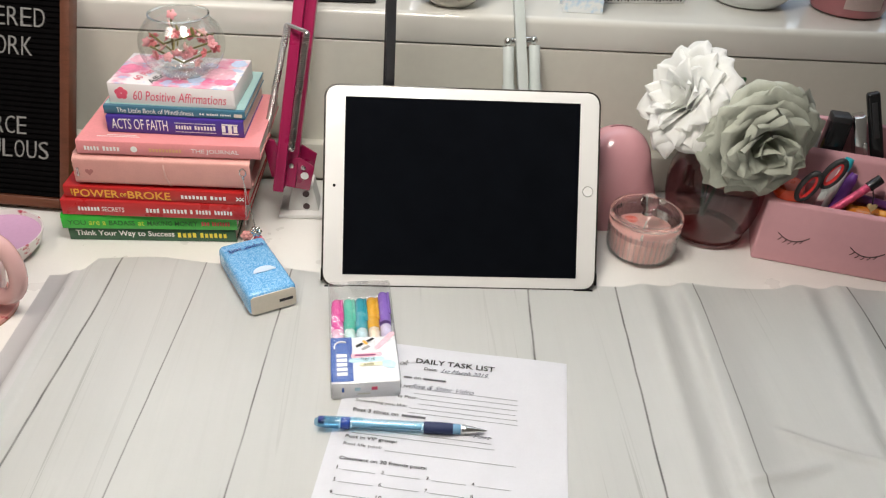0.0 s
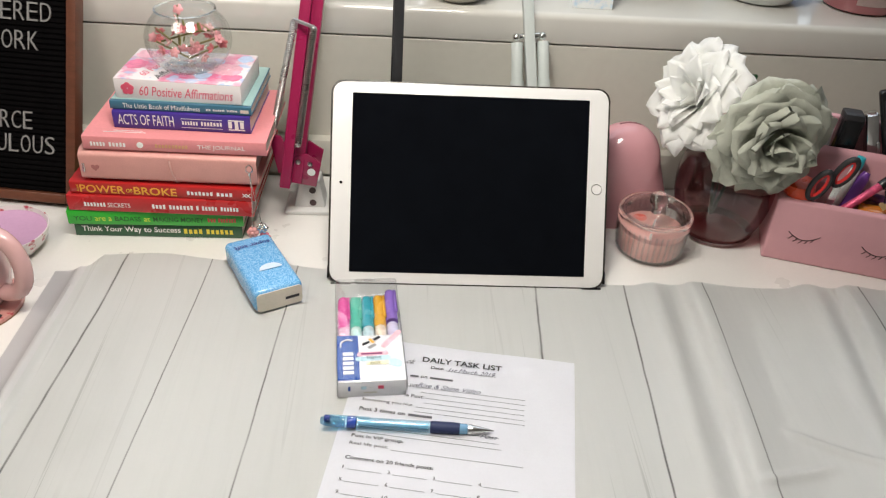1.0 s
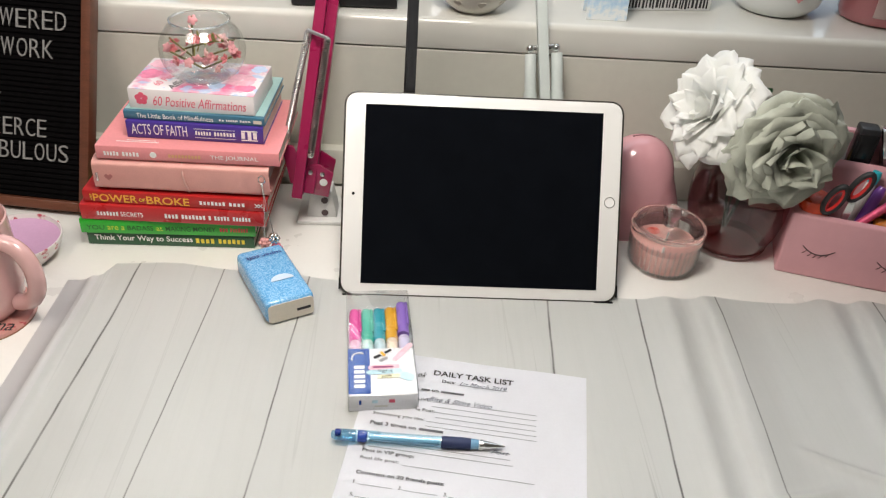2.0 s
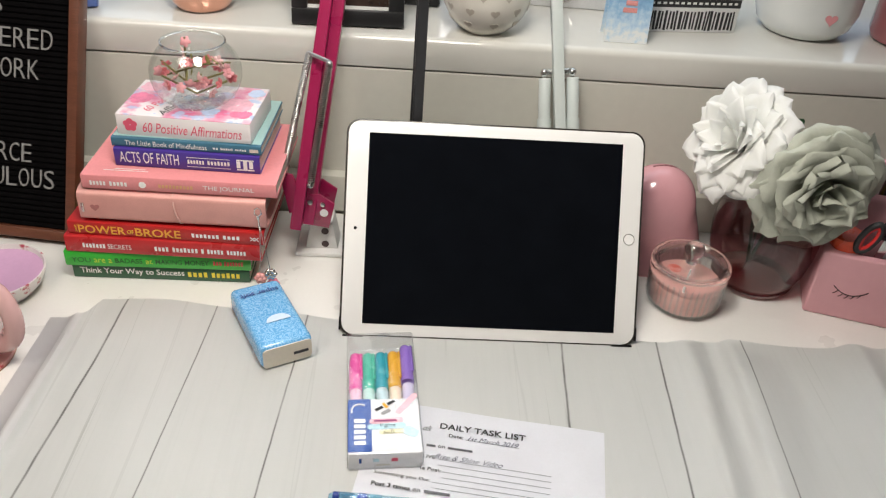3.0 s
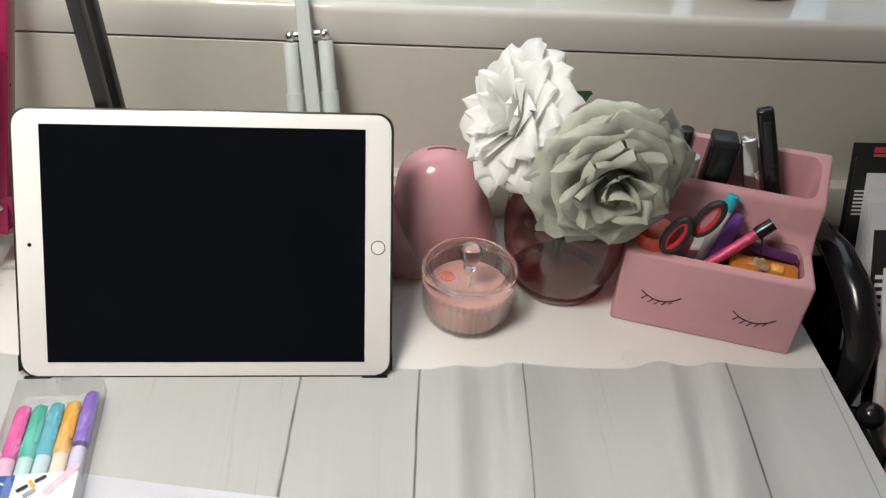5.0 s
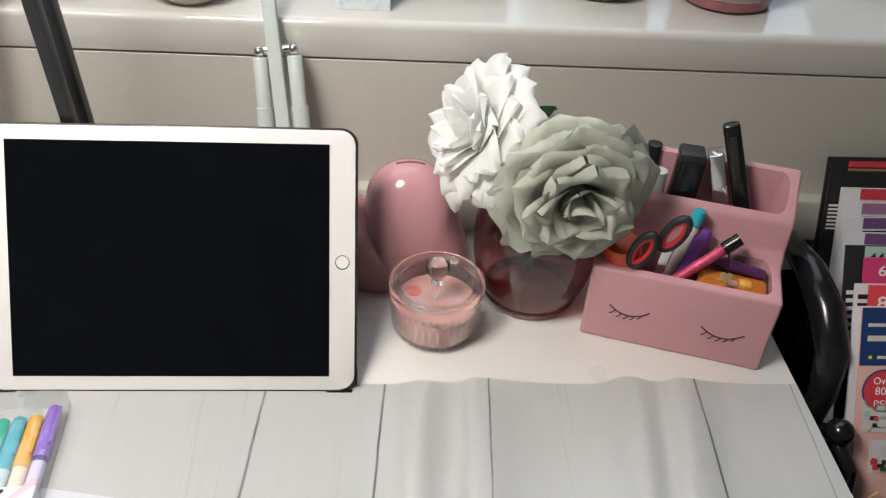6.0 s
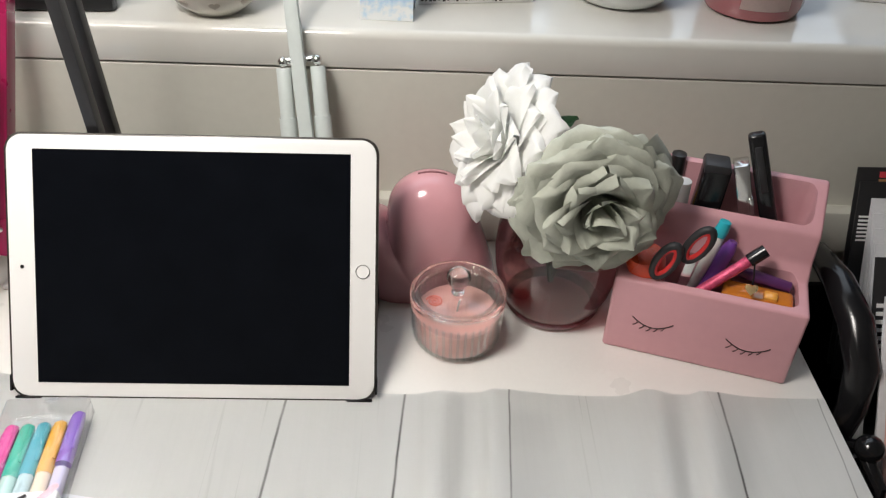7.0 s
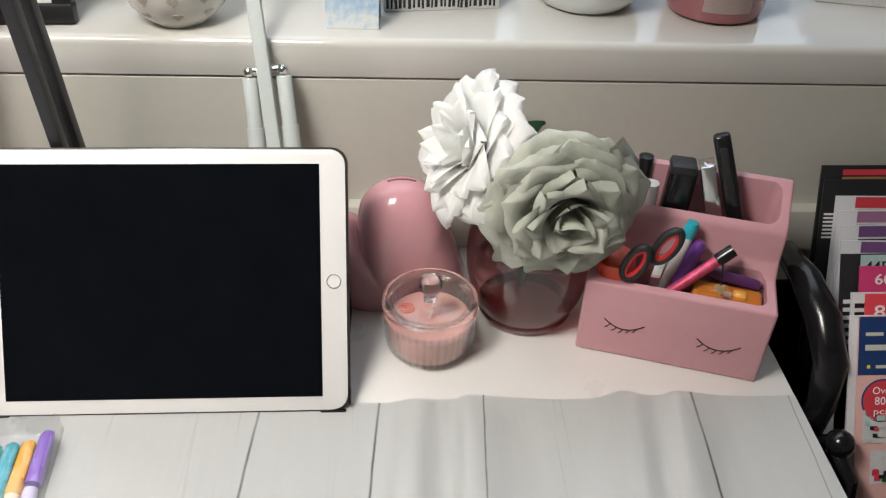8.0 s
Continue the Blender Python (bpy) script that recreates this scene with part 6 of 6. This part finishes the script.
    # black and white patterned tin
    t = thing("patterned_box", sill_pose(0.250, 0.316, 6.0), "white box with black hand-drawn bars and dots", "box")
    part("body", box((0.116, 0.060, 0.085), (0, 0.030, 0.0425), 0.001), paint("white_card", (0.74, 0.74, 0.73), 0.4), t)
    rng = random.Random(9)
    bb = bmesh.new()
    x = -0.056
    while x < 0.054:
        w = rng.uniform(0.0018, 0.0036)
        box((w, 0.0004, rng.uniform(0.021, 0.0245)), (x + w / 2, -0.0003, 0.0145), 0, bm=bb, turn=Matrix.Rotation(radians(rng.uniform(-3, 3)), 4, "Y"))
        x += w + rng.uniform(0.0012, 0.0026)
    box((0.116, 0.0004, 0.010), (0, -0.0003, 0.0355), 0, bm=bb)
    for row in range(3):
        for i in range(34):
            box((0.0018, 0.0004, 0.0018), (-0.056 + i * 0.0034 + rng.uniform(-0.0004, 0.0004), -0.0003, 0.046 + row * 0.0038), 0, bm=bb)
    box((0.116, 0.0004, 0.004), (0, -0.0003, 0.060), 0, bm=bb)
    part("drawn_print", bb, M_INK, t, smooth=False)
    bb = bmesh.new()
    for i in range(15):
        box((0.0042, 0.0004, 0.0026), (-0.052 + i * 0.0074, -0.0007, 0.0355), 0, bm=bb)
    part("dash_print", bb, M_WPRINT, t, smooth=False)
    # white pot with eyelashes and a heart
    t = thing("plant_pot", sill_pose(0.398, 0.346, -4), "white ceramic pot with drawn eyelashes and a pink heart", "pot")
    part("pot", lathe([(0, 0), (0.038, 0), (0.045, 0.003), (0.056, 0.014), (0.0615, 0.032), (0.062, 0.11), (0.059, 0.11), (0.058, 0.03), (0, 0.02)], 64), paint("white_glaze", (0.72, 0.74, 0.73), 0.2, var=0.02, grain=50, coat=0.4), t)
    pts = [(p[0] * 0.0075 / 0.0053, p[1] * 0.0075 / 0.0053) for p in pts]
    bb = prism(pts, 0.0006)
    bb.transform(Matrix.Rotation(radians(3), 4, "Z") @ Matrix.Translation((0.006, -0.0614, 0.034)) @ UPRIGHT)
    part("heart_print", bb, paint("soft_pink_print", (0.70, 0.30, 0.32), 0.35), t)
    for s in (-1, 1):
        bb = bmesh.new()
        for k in range(4):
            xx = 0.006 + s * (0.022 + k * 0.004)
            yy = -math.sqrt(max(0, 0.0625 ** 2 - xx * xx))
            tube([(xx, yy, 0.0605), (xx + s * 0.002, yy - 0.0002 + 0.0008 * k, 0.0645)], 0.0005, 5, bb)
        part("eyelash", bb, M_INK, t)
    # mauve jar candle
    t = thing("jar_candle", sill_pose(0.527, 0.324, -4), "mauve jar candle with a pale label on the sill", "candle")
    part("jar", lathe([(0, 0), (0.040, 0), (0.046, 0.003), (0.049, 0.012), (0.0495, 0.10), (0.047, 0.10), (0.047, 0.06), (0, 0.058)], 56), paint("mauve_jar", (0.33, 0.115, 0.125), 0.22, var=0.04, coat=0.4), t)
    bb = bmesh.new()
    rows = []
    for i in range(13):
        a = radians(-118 + 56 * i / 12)
        rows.append([bb.verts.new((0.0500 * math.cos(a), 0.0500 * math.sin(a), z)) for z in (0.014, 0.070)])
    for p, q in zip(rows, rows[1:]):
        bb.faces.new((p[0], q[0], q[1], p[1]))
    bmesh.ops.solidify(bb, geom=bb.faces[:], thickness=0.0004)
    part("label", bb, paint("pale_pink_label", (0.70, 0.56, 0.53), 0.5), t, "pale pink label")
    # white booklet box
    t = thing("gift_box", sill_pose(0.722, 0.330, -14), "white cardboard box lying on the window sill", "box")
    part("body", box((0.16, 0.10, 0.055), (0, 0.05, 0.0275), 0.001), paint("white_gloss_card", (0.74, 0.73, 0.74), 0.35), t)
    marks([(-0.010, 0.008, 0.05, 0.004)], M_FLOW2, t, base=UPRIGHT)


build_sill_things()


# ---------------------------------------------------------------- trolley with sticker packs beside the desk
def build_trolley():
    t = thing("storage_trolley", pose(0.70, 0.06, FLOOR_Z), "black storage trolley beside the desk, filled with sticker packs", "trolley")
    h = 0.74 - 0.04
    for size, c in (((0.30, 0.008, 0.30), (0, -0.22, h - 0.15)), ((0.30, 0.008, 0.30), (0, 0.145, h - 0.15)), ((0.008, 0.357, 0.30), (-0.146, -0.0375, h - 0.15)), ((0.008, 0.357, 0.30), (0.146, -0.0375, h - 0.15)), ((0.284, 0.357, 0.008), (0, -0.0375, h - 0.296))):
        part("panel", box(size, c, 0.002), M_BLACK, t)
    for x in (-0.13, 0.13):
        for y in (-0.20, 0.125):
            part("post", box((0.02, 0.02, h - 0.29), (x, y, (h - 0.29) / 2), 0.002), M_BLACKMATT, t)


def sticker_pack(x, y, z, w, h, lean, base, label, decorate, turn=0.0):
    """A flat pack whose upper left corner is at x, y, z; it leans back."""
    t = thing("sticker_pack", pose(x, y, z, 90 - lean, 0, turn), label, "sticker pack", "sticker packs in the trolley")
    part("sheet", box((w, h, 0.0022), (w / 2, -h / 2, -0.0011), 0.0003), base, t)
    if decorate:
        decorate(t)
    return t


def build_sticker_packs():
    navy = paint("navy_card", (0.015, 0.045, 0.16), 0.3, coat=0.3)
    blackc = paint("black_card", (0.015, 0.015, 0.016), 0.35, coat=0.2)
    whitec = paint("white_film_card", (0.60, 0.60, 0.61), 0.3, coat=0.3)
    coral = paint("coral_card", (0.62, 0.05, 0.07), 0.35, coat=0.2)
    blush = paint("blush_card", (0.66, 0.40, 0.36), 0.35, coat=0.2)
    mint = paint("mint_card", (0.40, 0.58, 0.54), 0.35)
    cols = [coral, paint("mauve_card", (0.36, 0.17, 0.29), 0.35), paint("violet_card", (0.16, 0.08, 0.22), 0.35), paint("plum_card", (0.20, 0.09, 0.24), 0.35), paint("teal_card", (0.04, 0.26, 0.27), 0.35), paint("raspberry_card", (0.50, 0.04, 0.14), 0.35)]
    H = 0.21
    def back(t):
        text("5", 0.018, -0.030, 0.008, 0.012, M_WPRINT, t, bold=0.01)
        marks([(0.003, -0.060 + 0.004 * k, 0.014, 0.002) for k in range(7)], M_WPRINT, t)
    def first(t):
        marks([(0.022, -0.010, 0.06, 0.006)], cols[0], t)
        marks([(0.022, -0.014, 0.06, 0.0025)], M_GOLDP, t)
    sticker_pack(0.621, 0.200, 0.114, 0.155, H, 22, blackc, "black sticker pack with a red strip, standing in the trolley", first)
    sticker_pack(0.622, 0.189, 0.104, 0.155, H, 23, blackc, "black sticker pack with a white number, standing in the trolley", back)
    for i, c in enumerate(cols):
        y, z, x = 0.178 - i * 0.0135, 0.092 - i * 0.0085, 0.633 - 0.0015 * i
        def tab(t, c=c, i=i):
            marks([(0.020, -0.012, 0.060, 0.011)], c, t)
            marks([(0.020, -0.0185, 0.060, 0.0045)], blackc, t)
            marks([(0.003, -0.030 - 0.009 * k, 0.0045, 0.005) for k in range(6)] + [(0.0105, -0.034 - 0.009 * k, 0.0045, 0.005) for k in range(6)], blackc, t)
        sticker_pack(x, y, z, 0.150, H * 0.9, 25, whitec, "white sticker pack with a coloured header strip in the trolley", tab, turn=1.0 * (i % 3 - 1))
    def four(t):
        b = marks([(0.018, -0.020, 0.030, 0.019)], mint, t)
        text("445", 0.022, -0.017, 0.022, 0.010, M_INK, t, lift=0.0006, bold=0.012)
        marks([(0.003, -0.046 - 0.0075 * k, 0.014, 0.0038) for k in range(6)], M_WPRINT, t)
    sticker_pack(0.601, 0.090, 0.087, 0.160, 0.22, 32, blackc, "black and white sticker pack with a mint number panel", four)
    def sixty(t):
        text("60", 0.014, -0.017, 0.016, 0.010, M_WPRINT, t, bold=0.012)
    sticker_pack(0.615, 0.078, 0.082, 0.140, 0.20, 32, cols[5], "raspberry pink sticker pack in the trolley", sixty)
    sticker_pack(0.604, 0.060, 0.066, 0.150, 0.20, 32, whitec, "white film sticker pack with black bars in the trolley", lambda t: marks([(0.003, -0.014 - 0.008 * k, 0.012, 0.0042) for k in range(7)], blackc, t))
    def pieces(t):
        text("83", 0.008, -0.022, 0.020, 0.012, M_WPRINT, t, bold=0.012)
        text("pieces", 0.006, -0.031, 0.026, 0.0075, M_WPRINT, t, bold=0.01)
        text("pi\u00e8ces", 0.006, -0.041, 0.026, 0.0090, M_WPRINT, t, bold=0.01)
    sticker_pack(0.612, 0.052, 0.071, 0.140, 0.19, 32, coral, "red sticker pack with white wording in the trolley", pieces)
    def front(t):
        marks([(0.0, -0.052, 0.150, 0.052)], navy, t, label="navy header")
        marks([(0.006, -0.017, 0.016, 0.003), (0.006, -0.030, 0.034, 0.005), (0.016, -0.046, 0.018, 0.0028)], M_WALL, t, lift=0.0006)
        marks([(0.008, -0.046, 0.003, 0.003)], M_YELLOW, t, lift=0.0006)
        b = lathe([(0, 0), (0.0195, 0), (0.0195, 0.0002), (0, 0.0002)], 40, centre=(0.0235, -0.075, 0.0004))
        part("badge_ring", b, navy, t)
        b = lathe([(0, 0), (0.0180, 0), (0.0180, 0.0002), (0, 0.0002)], 40, centre=(0.0235, -0.075, 0.0007))
        part("badge", b, coral, t, "round red badge")
        text("Over", 0.0140, -0.0690, 0.019, 0.0065, M_PAPER, t, lift=0.0010)
        text("800", 0.0160, -0.0785, 0.015, 0.0070, M_PAPER, t, lift=0.0010)
        text("pcs!", 0.0155, -0.0890, 0.016, 0.0075, M_PAPER, t, lift=0.0010)
        rng = random.Random(4)
        for cy, cx in ((-0.113, 0.006), (-0.150, 0.014), (-0.113, 0.050), (-0.150, 0.058), (-0.075, 0.06)):
            marks([(cx, cy, 0.040, 0.030)], whitec, t, lift=0.0005)
            for k in range(14):
                w, h = rng.uniform(0.003, 0.008), rng.uniform(0.002, 0.005)
                marks([(cx + rng.uniform(0.001, 0.031), cy + rng.uniform(0.001, 0.024), w, h)], rng.choice([blackc, coral, mint, M_FLOW2, M_DKGREEN, M_WALL]), t, lift=0.0008 + 0.00012 * k)
    sticker_pack(0.598, 0.030, 0.064, 0.150, 0.205, 33, blush, "blush sticker pack with navy header and red badge", front)
    sticker_pack(0.594, 0.036, 0.060, 0.150, 0.19, 33, whitec, "white film sticker pack behind the front one", None)


def build_black_bag():
    t = thing("curved_handle", pose(0.573, 0.04, 0), "glossy black curved plastic handle hanging beside the desk", "handle")
    pts = [(0.0, 0.115, 0.050), (-0.003, 0.090, 0.062), (0.0, 0.045, 0.062), (0.004, 0.005, 0.048), (0.006, -0.025, 0.022), (0.004, -0.038, -0.015), (0.0, -0.040, -0.060), (0.0, -0.035, -0.12)]
    part("grip", tube(pts, 0.02, 20, None, (0.005, 0.010, 0.014, 0.016, 0.015, 0.013, 0.012, 0.012)), M_BLACK, t)
    b = bmesh.new()
    bmesh.ops.create_icosphere(b, subdivisions=3, radius=0.0125, matrix=Matrix.Translation((0.004, -0.080, -0.020)))
    part("knob", b, M_BLACK, t)
    part("lever", tube([(0.0, -0.040, -0.06), (0.002, -0.075, -0.025), (0.008, -0.105, -0.040), (0.010, -0.120, -0.09)], 0.007, 12), M_BLACK, t)
    c = thing("binder_clip", pose(0.570, -0.125, -0.030), "gold metal binder clip hanging at the trolley", "binder clip")
    part("body", box((0.018, 0.014, 0.012), (0, 0, -0.008), 0.002), M_GOLD, c)
    for s in (-1, 1):
        part("wire", tube([(-0.005, s * 0.006, -0.002), (-0.006, s * 0.010, 0.020), (0.0, s * 0.011, 0.027), (0.006, s * 0.010, 0.020), (0.005, s * 0.006, -0.002)], 0.0010, 6), M_GOLD, c)


build_trolley()
build_sticker_packs()
build_black_bag()
